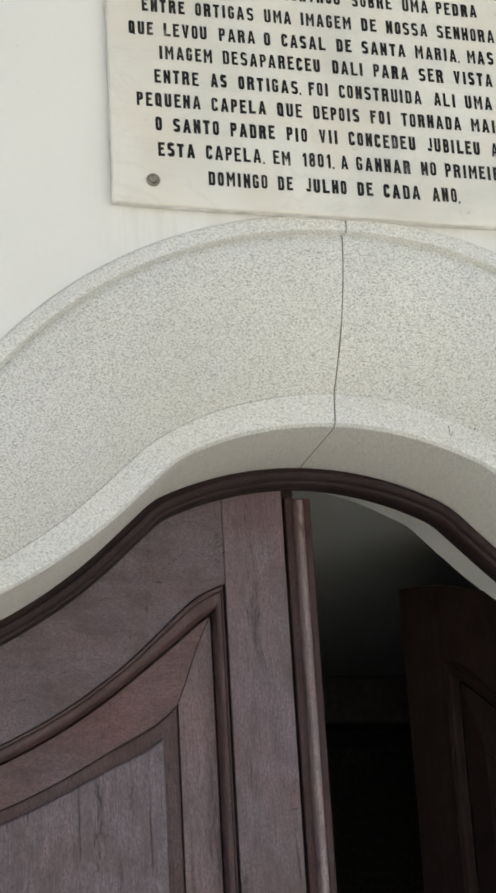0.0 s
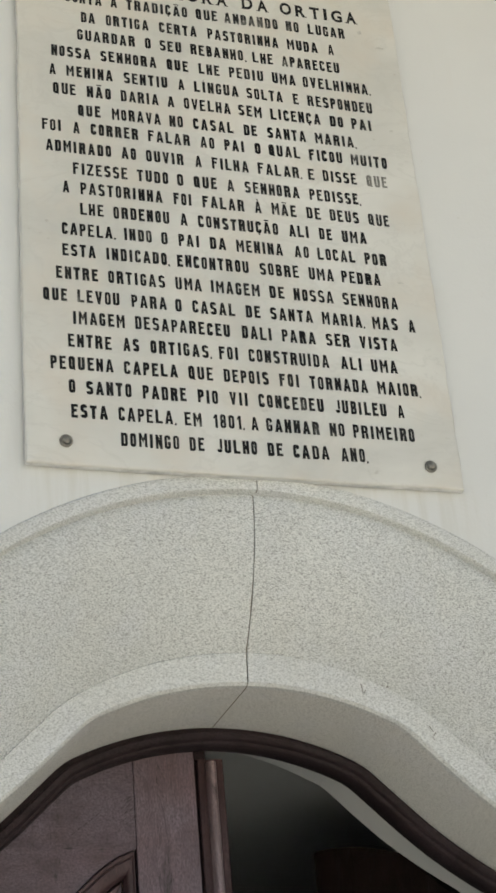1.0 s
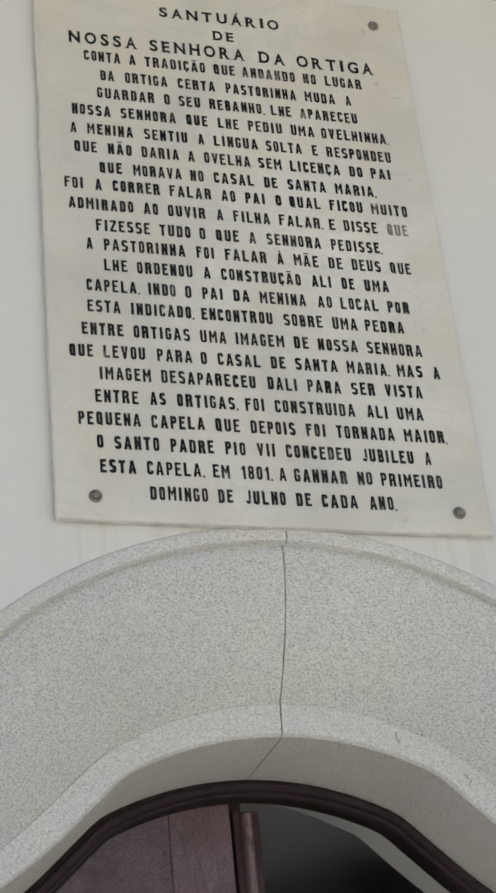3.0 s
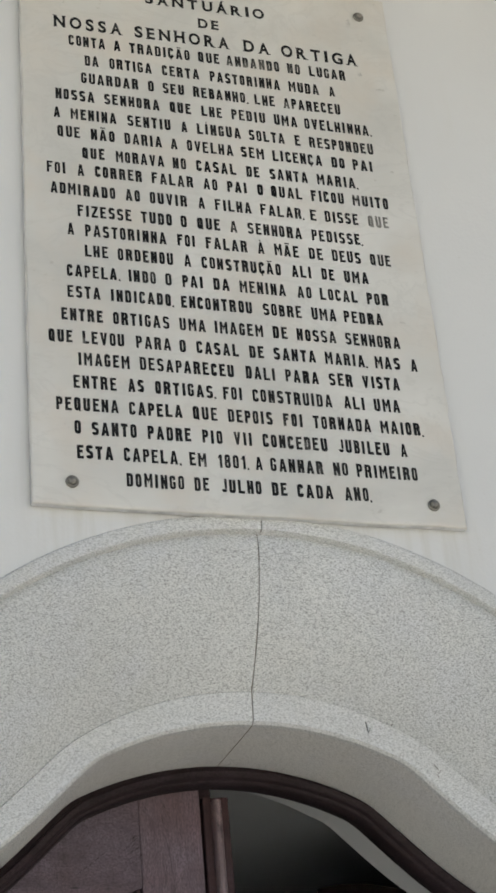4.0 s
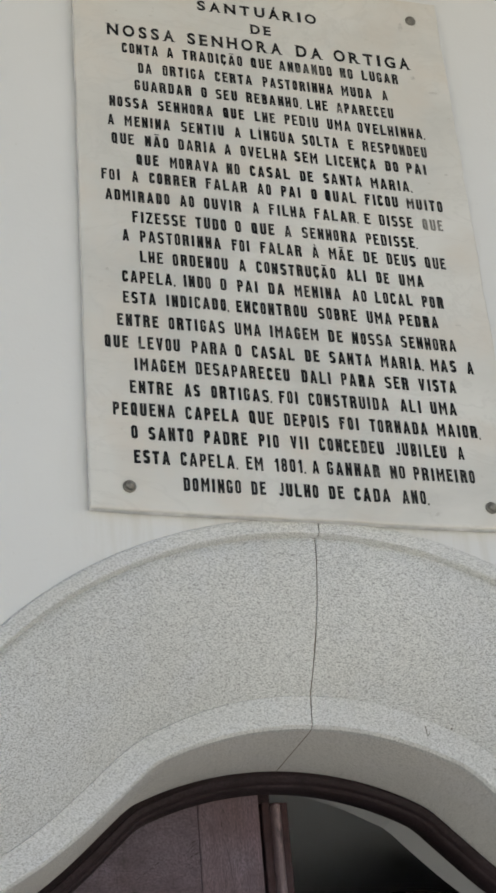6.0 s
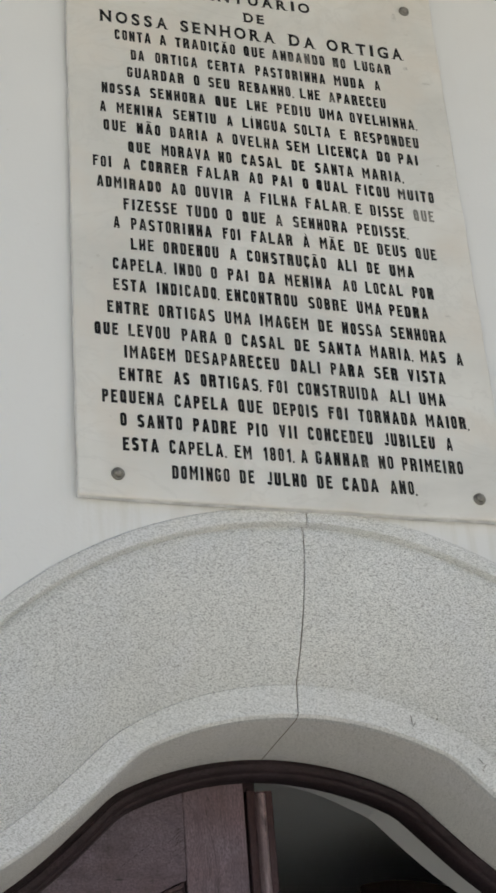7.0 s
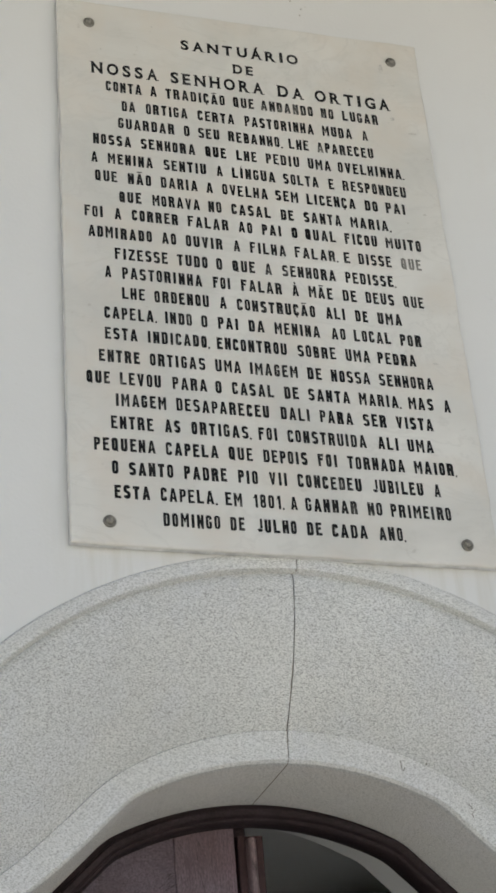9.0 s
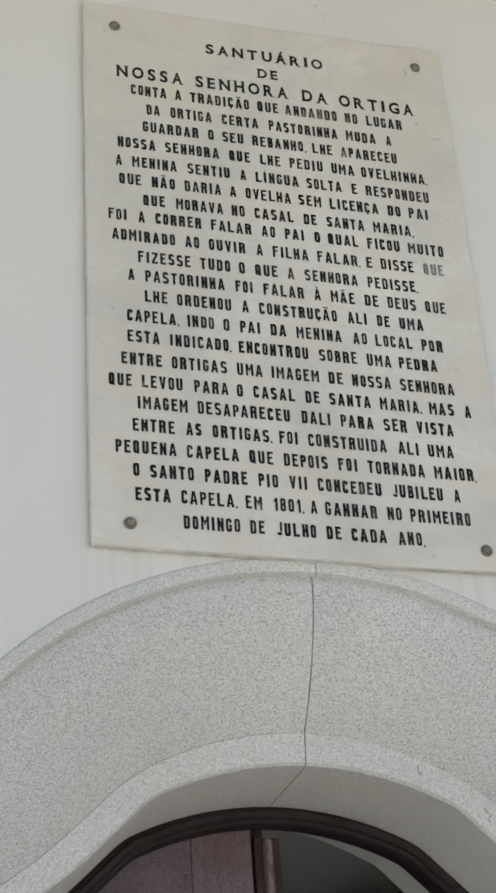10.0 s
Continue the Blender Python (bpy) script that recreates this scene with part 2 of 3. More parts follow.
def outer_z(u):
    """Height of the step under the surround's outer fillet."""
    if u <= 0.51:
        return crown(u, 2.801, 0.668)
    s = (1.04 - u) / 0.70
    return crown(0.51, 2.801, 0.668) - 0.70 * (math.sqrt(1 - s * s) - math.sqrt(1 - (0.53 / 0.70) ** 2))


def smooth_curve(fn, u, h=0.012):
    """fn, its corners eased over a short stretch."""
    return sum(fn(abs(u + k * h / 3)) for k in range(-3, 4)) / 7


def stations():
    """Pairs of points, on the opening's edge and on the outer step, along half the arch and down the jamb."""
    out = []
    n = 34
    for i in range(n + 1):
        t = i / n
        a, b = 0.24 * t, 0.51 * t
        out.append(((a, smooth_curve(inner_z, a)), (b, smooth_curve(outer_z, b))))
    for i in range(1, n + 1):
        t = i / n
        a, b = 0.24 + (HALF - 0.24) * t, 0.51 + (1.02 - 0.51) * t
        out.append(((a, smooth_curve(inner_z, a)), (b, smooth_curve(outer_z, b))))
    z0, z1 = out[-1][0][1], out[-1][1][1]
    return out, z0, z1


STATIONS, SPRING_IN, SPRING_OUT = stations()


def section():
    """The surround's section: share of the way from opening to outer step, depth, and finish (0 tooled, 1 dressed)."""
    pts = [(0.0, 0.30, 1), (0.0, 0.108, 1), (0.004, 0.100, 1), (0.02, 0.095, 1), (0.16, 0.091, 1), (0.178, 0.0895, 1), (0.184, 0.0925, 0)]
    for i in range(1, 15):
        f = 1 - i / 14
        pts.append((1 - 0.816 * f, -0.003 + 0.094 * f ** 1.9, 0))
    pts[-1:] = [(0.962, -0.0022, 0), (0.984, -0.0010, 0), (0.996, 0.0008, 0), (1.0, 0.0010, 0)]
    pts += [(1.003, -0.0030, 1), (1.007, -0.0092, 1), (1.013, -0.0120, 1), (1.032, -0.0130, 1), (1.075, -0.0130, 1), (1.092, -0.0120, 1), (1.101, -0.0098, 1), (1.104, 0.02, 1)]
    return pts


SECTION = section()


def surround_mesh(name, side, first, last, gap):
    verts, slots = [], []
    cols = len(SECTION)
    for (a, b) in STATIONS[first:last + 1]:
        for w, y, _ in SECTION:
            d = Vector((b[0] - a[0], b[1] - a[1]))
            x, z = a[0] + d.x * w, a[1] + d.y * w
            if w > 1:
                t = Vector((b[0], b[1] - 2.133)).normalized()
                x, z = b[0] + t.x * (w - 1) * 0.27, b[1] + t.y * (w - 1) * 0.27
            wob = noise.noise(Vector((x * 7 * side, y * 7, z * 7))) * 0.0012
            jog = 0.0045 if w > 1.002 and x < 0.02 else 0.0
            xx = CX + jog + side * max(x, gap + 0.0006 * noise.noise(Vector((3.1, z * 30, y * 30))))
            verts.append((xx, y + wob, z))
    rows = last - first + 1
    faces = grid_faces(rows, cols)
    for f in faces:
        c = f[0] % cols
        slots.append(2 if c == 0 else SECTION[c + 1][2] if SECTION[c][2] != SECTION[c + 1][2] and SECTION[c + 1][2] == 1 else SECTION[c][2])
    for r in (0, rows - 1):
        faces.append(tuple(r * cols + j for j in range(cols)))
        slots.append(1)
    return mesh_from(name, verts, faces, [TOOLED, DRESSED, SOFFIT], slots)


def jamb_mesh(name, side):
    verts, slots = [], []
    cols = len(SECTION)
    a, b = STATIONS[-1]
    for k in range(9):
        for w, y, _ in SECTION:
            x = a[0] + (b[0] - a[0]) * w
            z = (a[1] + (b[1] - a[1]) * min(w, 1)) - 0.003
            verts.append((CX + side * x, y, z * (1 - k / 8)))
    faces = grid_faces(9, cols)
    for f in faces:
        slots.append(2 if f[0] % cols == 0 else SECTION[f[0] % cols][2])
    return mesh_from(name, verts, faces, [TOOLED, DRESSED, SOFFIT], slots)


surround = tagged(new("door_surround"), "pale speckled granite door surround with a bulging tooled face", "door surround", kind="structure")
for side in (-1, 1):
    part("arch_stone", surround_mesh("arch_stone", side, 0, len(STATIONS) - 1, 0.0009), surround, smooth_angle=28)
    part("jamb_stone", jamb_mesh("jamb_stone", side), surround, smooth_angle=28)
# the mortar seen in the open joint between the two arch stones
verts = []
for w, y, _ in SECTION:
    z = 2.529 + 0.272 * w
    jog = 0.0045 if w > 1.002 else 0.0
    verts += [(CX + jog - 0.004, y + 0.004, z), (CX + jog + 0.004, y + 0.004, z)]
part("mortar_joint", mesh_from("mortar_joint", verts, [(2 * i, 2 * i + 1, 2 * i + 3, 2 * i + 2) for i in range(len(SECTION) - 1)], [MORTAR]), surround, "dark open mortar joint at the crown")


# ---- the front wall, in two leaves with the opening through both ----
def wall_layer(name, edge, half, spring, y0, y1, mat):
    """A wall sheet of real thickness above and beside an arched opening."""
    verts, faces = [], []
    us = [half * i / 60 for i in range(61)]
    line = [(-u, edge(u)) for u in reversed(us)] + [(u, edge(u)) for u in us[1:]]
    line = [(-half, 0.0)] + line + [(half, 0.0)]
    top, wide = 7.5, 7.0
    outer = [(-wide, 0.0)] + [(-wide if i == 0 else (wide if i == len(line) - 3 else line[i + 1][0]), top) for i in range(len(line) - 2)] + [(wide, 0.0)]
    n = len(line)
    for y in (y0, y1):
        for ring in (line, outer):
            verts += [(CX + x, y, z) for x, z in ring]
    for i in range(n - 1):
        faces.append((i, i + 1, n + i + 1, n + i))
        faces.append((2 * n + i + 1, 2 * n + i, 3 * n + i, 3 * n + i + 1))
        faces.append((i + 1, i, 2 * n + i, 2 * n + i + 1))
        faces.append((n + i, n + i + 1, 3 * n + i + 1, 3 * n + i))
    return mesh_from(name, verts, faces, [mat])


def cover_edge(u):
    return smooth_curve(outer_z, u) + 0.012


def reveal_edge(u):
    slope = (smooth_curve(inner_z, u + 0.004) - smooth_curve(inner_z, abs(u - 0.004))) / 0.008 if u > 0.004 else 0
    return smooth_curve(inner_z, u) + (0.036 - 0.007 * math.exp(-(u / 0.08) ** 2) - 0.009 * math.exp(-((u - 0.28) / 0.12) ** 2)) * math.sqrt(1 + slope * slope)


wall = tagged(new("wall_front", wall_layer("wall_front", cover_edge, 0.98, 2.2, -0.008, 0.29, WALL)), "whitewashed plaster church wall with faint grey stains", "wall", kind="structure")
reveal = tagged(new("wall_reveal", wall_layer("wall_reveal", reveal_edge, 0.79, 2.2, 0.2935, 0.50, WALL)), "white plastered inner reveal behind the door frame", "wall", kind="structure")


# ---- the door frame ----
def frame_profile():
    return [(0.012, 0.36), (0.012, 0.290), (-0.0012, 0.2890), (-0.0022, 0.2835), (-0.0050, 0.2818), (-0.0085, 0.2826), (-0.0120, 0.2846), (-0.0145, 0.2868), (-0.0156, 0.2905), (-0.0160, 0.2935), (-0.0170, 0.2945), (-0.0195, 0.2950), (-0.0215, 0.2975), (-0.0224, 0.3030), (-0.0228, 0.3260), (-0.012, 0.36)]


def arch_path(half, steps=150):
    """Points and outward normals along the whole opening, foot to foot."""
    us = [-half + 2 * half * i / steps for i in range(steps + 1)]
    pts = [Vector((u, smooth_curve(inner_z, abs(u)))) for u in us]
    out = [(Vector((-half, 0.0)), Vector((-1, 0)))]
    for i, p in enumerate(pts):
        t = (pts[min(i + 1, steps)] - pts[max(i - 1, 0)]).normalized()
        nrm = Vector((-t.y, t.x))
        if i in (0, steps):
            nrm = (nrm + Vector((-1 if i == 0 else 1, 0)))
        out.append((p, nrm))
    out.append((Vector((half, 0.0)), Vector((1, 0))))
    return out


verts = []
prof = frame_profile()
path = arch_path(HALF)
for p, nrm in path:
    for d, y in prof:
        q = p + nrm * d
        verts.append((CX + 0.006 + q.x, y + 0.005 - 0.035 * q.x, q.y - 0.004))
frame_ob = tagged(new("door_frame"), "dark brown moulded wooden frame following the arch", "door frame", kind="structure")
part("moulded_head", mesh_from("moulded_head", verts, grid_faces(len(path), len(prof)), [WOOD_FRAME]), frame_ob, smooth_angle=40)


# ---- the door leaves ----
LEAF_Y = 0.338


def panel_top(u):
    """Height of the panel's upper edge, u metres from the meeting edge."""
    if u <= 0.16:
        return 2.322 + (0.16 - u) * 0.48
    if u <= 0.22:
        return 2.322 - (u - 0.16)
    s = (0.831 - u) / 0.85
    return 2.262 - 0.85 * (math.sqrt(1 - s * s) - 0.6947)


P_RIGHT, P_LEFT, P_FOOT = 0.117, 0.635, 1.05


def ptop(u, d):
    z = smooth_curve(panel_top, u, 0.02) + 0.007 + 0.014 * u
    slope = (smooth_curve(panel_top, u + 0.004, 0.02) - smooth_curve(panel_top, u, 0.02)) / 0.004
    drop = 0.005 + 0.011 * min(d / 0.022, 1.0)
    return z - d * math.sqrt(1 + min(slope * slope, 1.1)) - drop * math.exp(-((u - P_RIGHT - d) / 0.07) ** 2)




def ring(d, y, n=44):
    """A loop of the panel's moulding, set in by d."""
    slim = 0.007 * min(1, d / 0.02) if d < 0.09 else 0.001
    a, b = P_RIGHT + d - slim, P_LEFT - d
    pts = [(-(a + (b - a) * i / n), y, ptop(a + (b - a) * i / n, d)) for i in range(n + 1)]
    pts += [(-b, y, P_FOOT + d), (-a, y, P_FOOT + d)]
    return pts


def rings_mesh(name, rows, mats, cap=False, finish=()):
    loops = [ring(d, y) for d, y in rows]
    verts = [p for l in loops for p in l]
    cols = len(loops[0])
    faces = grid_faces(len(loops), cols, True)
    if cap:
        base = (len(loops) - 1) * cols
        n = cols - 3
        k = len(verts)
        verts += [(loops[-1][i][0], loops[-1][i][1], P_FOOT + rows[-1][0]) for i in range(n + 1)]
        for i in range(n):
            faces.append((base + i, base + i + 1, k + i + 1, k + i))
    slots = [(finish[i // cols] if i % cols < cols - 3 or finish[i // cols] else 3) if finish and i // cols < len(finish) else max(len(mats) - 2, 0) if finish else 0 for i in range(len(faces))]
    return mesh_from(name, verts, faces, list(mats), slots)


def leaf_head(u):
    return smooth_curve(inner_z, u) - 0.020


def rail_mesh(name, mat):
    """The shaped top rail between the leaf's head and the panel."""
    verts, faces = [], []
    n = 60
    for y in (0.0, 0.042):
        for i in range(n + 1):
            u = 0.1135 + (P_LEFT - 0.1135) * i / n
            verts.append((-u, y, leaf_head(u)))
            verts.append((-u, y, ptop(max(u, P_RIGHT), 0)))
    k = 2 * (n + 1)
    for i in range(n):
        a = 2 * i
        faces += [(a, a + 1, a + 3, a + 2), (k + a, k + a + 2, k + a + 3, k + a + 1), (a, a + 2, k + a + 2, k + a), (a + 1, k + a + 1, k + a + 3, a + 3)]
    return mesh_from(name, verts, faces, [mat])


def stile_mesh(name, x0, x1, mat):
    n = 14
    verts, faces = [], []
    for y in (0.0, 0.042):
        for i in range(n + 1):
            x = x0 + (x1 - x0) * i / n
            verts.append((x, y, leaf_head(abs(x))))
            verts.append((x, y, 0.03))
    k = 2 * (n + 1)
    for i in range(n):
        a = 2 * i
        faces += [(a, a + 1, a + 3, a + 2), (k + a, k + a + 2, k + a + 3, k + a + 1), (a, a + 2, k + a + 2, k + a), (a + 1, k + a + 1, k + a + 3, a + 3)]
    faces += [(0, k, k + 1, 1), (k - 2, k - 1, 2 * k - 1, 2 * k - 2)]
    me = mesh_from(name, verts, faces, [mat])
    bm = bmesh.new()
    bm.from_mesh(me)
    edges = [e for e in bm.edges if len(e.link_faces) == 2 and e.calc_face_angle(0) > 1.0 and abs(e.verts[0].co.z - e.verts[1].co.z) > 0.5]
    bmesh.ops.bevel(bm, geom=edges, offset=0.0025, segments=2, affect="EDGES", profile=0.6)
    bm.to_mesh(me)
    bm.free()
    return me


def bar_mesh(name, rows, z0, z1, mat):
    """An upright strip with the section rows of (x, y)."""
    verts = [(x, y, z) for z in (z0, (z0 + z1) / 2, z1) for x, y in rows]
    n = len(rows)
    faces = grid_faces(3, n, True) + [tuple(range(n)), tuple(range(2 * n, 3 * n))]
    return mesh_from(name, verts, faces, [mat])


def door_leaf(name, label, astragal):
    """A leaf whose meeting edge stands at x = 0 and which reaches to negative x; its face is at y = 0."""
    ob = tagged(new(name), label, "door", kind="structure")
    part("stile", stile_mesh("stile", -0.1125, -0.011, WOOD_V), ob)
    part("stile", stile_mesh("stile", -0.742, -P_LEFT - 0.001, WOOD_V), ob)
    part("top_rail", rail_mesh("top_rail", WOOD_H), ob)
    part("lower_rail", to_mesh("lower_rail", box(-P_LEFT, -0.1135, 0, 0.042, 0.80, P_FOOT, 0.002), WOOD_H), ob)
    part("bottom_panel", to_mesh("bottom_panel", box(-P_LEFT, -0.1135, 0.008, 0.036, 0.03, 0.80, 0.002), WOOD_PANEL), ob)
    mould = [(0.0012, 0.020), (0.0014, -0.001), (0.0030, -0.0050), (0.0052, -0.0054), (0.0068, -0.0046), (0.0074, -0.0005), (0.0088, -0.0008), (0.0096, -0.0036), (0.0150, -0.0034), (0.0205, -0.0012), (0.0240, 0.0040), (0.0255, 0.0120), (0.027, 0.017)]
    mould = [(d * 0.86, y) for d, y in mould]
    part("panel_moulding", rings_mesh("panel_moulding", mould, (WOOD_RED,)), ob, smooth_angle=45)
    field = [(0.0215, 0.030), (0.0255, 0.024), (0.0265, 0.0165), (0.086, 0.0035), (0.0866, 0.0120), (0.0884, 0.0122), (0.0890, 0.0075), (0.1060, 0.0072), (0.1068, -0.0020), (0.1085, -0.0032)]
    panel = part("raised_panel", rings_mesh("raised_panel", field, (WOOD_BEVEL, WOOD_RED, WOOD_PANEL, WOOD_SIDE), True, (0, 0, 0, 1, 1, 1, 1, 2, 2)), ob)
    mitre = []
    for k in range(9):
        d = 0.0265 + 0.0595 * k / 8
        x, y, z = ring(d, 0.0165 - 0.013 * k / 8 - 0.0003)[0]
        w = 0.0011 + 0.0007 * noise.noise(Vector((k * 1.3, 2.0, 0.0)))
        mitre += [(x - w, y, z - 0.6 * w), (x + w, y, z + 0.6 * w)]
    part("mitre_joint", mesh_from("mitre_joint", mitre, [(2 * i, 2 * i + 1, 2 * i + 3, 2 * i + 2) for i in range(8)], [GAP]), panel, "dark open mitre joint")
    if astragal:
        part("rebate_strip", bar_mesh("rebate_strip", [(-0.0035, 0.040), (-0.0035, 0.012), (-0.0020, 0.0095), (0.0095, 0.0090), (0.012, 0.012), (0.030, 0.007), (0.0375, 0.007), (0.040, 0.010), (0.040, 0.040)], 0.03, 2.494, WOOD_STRIP), ob)
        part("rebate_backing", bar_mesh("rebate_backing", [(-0.0108, 0.041), (-0.0108, 0.024), (0.015, 0.024), (0.015, 0.041)], 0.03, 2.516, WOOD_FRAME), ob)
        part("bead", bar_mesh("bead", [(0.0100, 0.0135), (0.0100, 0.000), (0.0110, -0.005), (0.0135, -0.0085), (0.0180, -0.0090), (0.0225, -0.006), (0.0250, -0.001), (0.0265, 0.0115)], 0.03, 2.486, WOOD_BEAD), ob, "worn pale rounded cover bead", 50)
    else:
        part("rebate_strip", bar_mesh("rebate_strip", [(-0.0138, 0.040), (-0.0138, 0.012), (-0.001, 0.012), (-0.001, 0.040)], 0.03, 2.484, WOOD_RED), ob)
    return ob


left_leaf = door_leaf("door_1", "closed weathered brown wooden door leaf with raised panel", True)
left_leaf.matrix_world = pose(-0.007, LEAF_Y, 0) @ pose(0, 0, 2.48) @ pose(0, 0, 0, 0, -0.1, 0) @ pose(0, 0, -2.48)
right_leaf = door_leaf("door_2", "brown wooden door leaf swung open inwards, coloured near black for the interior's shade", False)
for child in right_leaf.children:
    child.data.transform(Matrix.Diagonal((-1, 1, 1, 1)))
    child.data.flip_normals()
    # the open leaf's shade is painted: all its parts take the darkened wood
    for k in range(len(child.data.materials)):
        child.data.materials[k] = WOOD_SHADED
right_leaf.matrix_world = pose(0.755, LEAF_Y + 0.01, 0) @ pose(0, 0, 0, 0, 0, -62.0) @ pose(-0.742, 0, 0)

# ---- the lobby behind the door ----
floor = tagged(new("floor", to_mesh("floor", box(-1.6, 2.6, 0.30, 6.5, -0.12, 0.02), FLOOR)), "dark worn stone floor inside the doorway", "floor", kind="structure")
lobby_top = box(-1.6, 2.6, 0.503, 3.197, 2.610, 3.05)
for v in lobby_top.verts:
    if v.co.z < 2.7 and v.co.y > 2:
        v.co.z += 0.17  # the ceiling rises inwards
ceiling = tagged(new("ceiling", to_mesh("ceiling", lobby_top, INSIDE)), "dim plastered ceiling of the entrance lobby", "ceiling", kind="structure")
for nm, x0, x1 in (("wall_west", -1.75, -1.603), ("wall_east", 2.603, 2.75)):
    tagged(new(nm, to_mesh(nm, box(x0, x1, 0.503, 3.2, 0.0, 3.05), SCREEN)), "plain brown side wall of the dim interior", "wall", kind="structure")
for nm, x0, x1 in (("wall_nave_west", -1.75, -1.6), ("wall_nave_east", 2.6, 2.75)):
    tagged(new(nm, to_mesh(nm, box(x0, x1, 3.203, 6.5, 0.0, 3.05), NAVE)), "dark side wall of the nave", "wall", kind="structure")
inner = tagged(new("wall_inner"), "dim brown inner wall with an open doorway", "wall", kind="structure")
part("wall_panel", to_mesh("wall_panel", box(-1.6, 0.2, 3.2, 3.35, 0.02, 3.05), SCREEN), inner)
part("wall_panel", to_mesh("wall_panel", box(2.25, 2.6, 3.2, 3.35, 0.02, 3.05), SCREEN), inner)
part("wall_panel", to_mesh("wall_panel", box(0.203, 2.247, 3.2, 3.35, 2.618, 3.05), SCREEN), inner)
tagged(new("wall_back", to_mesh("wall_back", box(-1.75, 2.75, 6.5, 6.65, 0.0, 3.3), NAVE)), "dark far wall of the nave", "wall", kind="structure")
tagged(new("ceiling_nave", to_mesh("ceiling_nave", box(-1.75, 2.75, 3.35, 6.5, 3.05, 3.2), NAVE)), "dark wooden ceiling of the nave", "ceiling", kind="structure")
tagged(new("roof", to_mesh("roof", box(-7, 7, 0.503, 6.9, 7.0, 7.2), DARK)), "roof over the church interior", "roof", kind="structure")

# ---- unseen eaves, added to keep sky light off the upper wall ----
eaves = box(-7.0, 7.0, -0.90, -0.011, 4.22, 4.42, 0.02)
tagged(new("eaves", to_mesh("eaves", eaves, EAVES_BOARDS)), "unseen dark eaves added over the front wall to block sky light", "eaves", kind="structure")

# ---- ground ----
tagged(new("ground", to_mesh("ground", box(-400, 400, -800, 0.29, -0.2, 0.0), PAVING)), "pale grey paved forecourt in front of the church", "ground", kind="structure")

# ---- the plaque ----
PX0, PX1, PZ0, PZ1, PY = -0.35, 0.35, 2.82, 3.934, -0.025


def skew(x, z):
    """The slab is a little out of square towards its upper end."""
    return z + 0.012 * ((z - PZ0) / (PZ1 - PZ0)) * (x / 0.6)


def slab_mesh(name):
    nx, nz = 28, 44
    outline = [(PX0 + (PX1 - PX0) * i / nx, PZ0) for i in range(nx)] + [(PX1, PZ0 + (PZ1 - PZ0) * i / nz) for i in range(nz)]
    outline += [(PX1 - (PX1 - PX0) * i / nx, PZ1) for i in range(nx)] + [(PX0, PZ1 - (PZ1 - PZ0) * i / nz) for i in range(nz)]
    cx, cz = 0.0, (PZ0 + PZ1) / 2
    verts = []
    rows = [(0.0, -0.0125), (0.0, PY + 0.003), (0.0007, PY + 0.0012), (0.002, PY + 0.0002), (0.004, PY)]
    for d, y in rows:
        for i, (x, z) in enumerate(outline):
            wob = 0.0016 * noise.noise(Vector((x * 9, 4.0, z * 9))) + 0.0012 * noise.noise(Vector((x * 45, 8.0, z * 45)))
            if x > 0.34:
                wob += 0.002 * max(0, noise.noise(Vector((x * 20, 1.0, z * 20))))
            sx, sz = (1 if x > cx else -1), (1 if z > cz else -1)
            inx = (d + wob) * sx if abs(abs(x) - 0.35) < 1e-6 else 0
            inz = (d + wob) * sz if z in (PZ0, PZ1) else 0
            verts.append((x - inx, y, skew(x, z - inz)))
    n = len(outline)
    faces = grid_faces(len(rows), n, True) + [tuple(range((len(rows) - 1) * n, len(rows) * n)), tuple(range(n))]
    slots = [1 if i < n else 0 for i in range(len(faces))]
    return mesh_from(name, verts, faces, [MARBLE, SAWN], slots)


plaque = tagged(new("plaque"), "white marble plaque with black cut lettering on the wall", "plaque")
part("slab", slab_mesh("slab"), plaque)


def screw_meshes():
    """A domed cover cap with a ring, and its raised button."""
    def lathe(name, prof, mat):
        n = 28
        verts = [(r * math.cos(2 * math.pi * k / n), y, r * math.sin(2 * math.pi * k / n)) for r, y in prof for k in range(n)]
        faces = grid_faces(len(prof), n, True) + [tuple(range((len(prof) - 1) * n, len(prof) * n))]
        me = mesh_from(name, verts, faces, [mat])
        me.polygons.foreach_set("use_smooth", [True] * len(me.polygons))
        return me
    washer = lathe("washer", [(0.0098, 0.0005), (0.0102, -0.001), (0.0100, -0.0032), (0.0088, -0.0045), (0.0074, -0.0042), (0.0068, -0.0028)], METAL)
    button = lathe("button", [(0.0067, -0.0015), (0.0066, -0.0050), (0.0058, -0.0072), (0.0038, -0.0086), (0.0012, -0.0091)], METAL)
    return washer, button


WASHER, BUTTON = screw_meshes()
for x, z in ((-0.293, 3.875), (0.293, 3.888), (-0.289, 2.858), (0.296, 2.857)):
    stud = part("fixing_stud", WASHER, plaque, "tarnished round metal fixing stud")
    stud.matrix_world = pose(x, PY, z)
    cap = new("button", BUTTON)
    cap.parent = stud

GLYPHS = {}
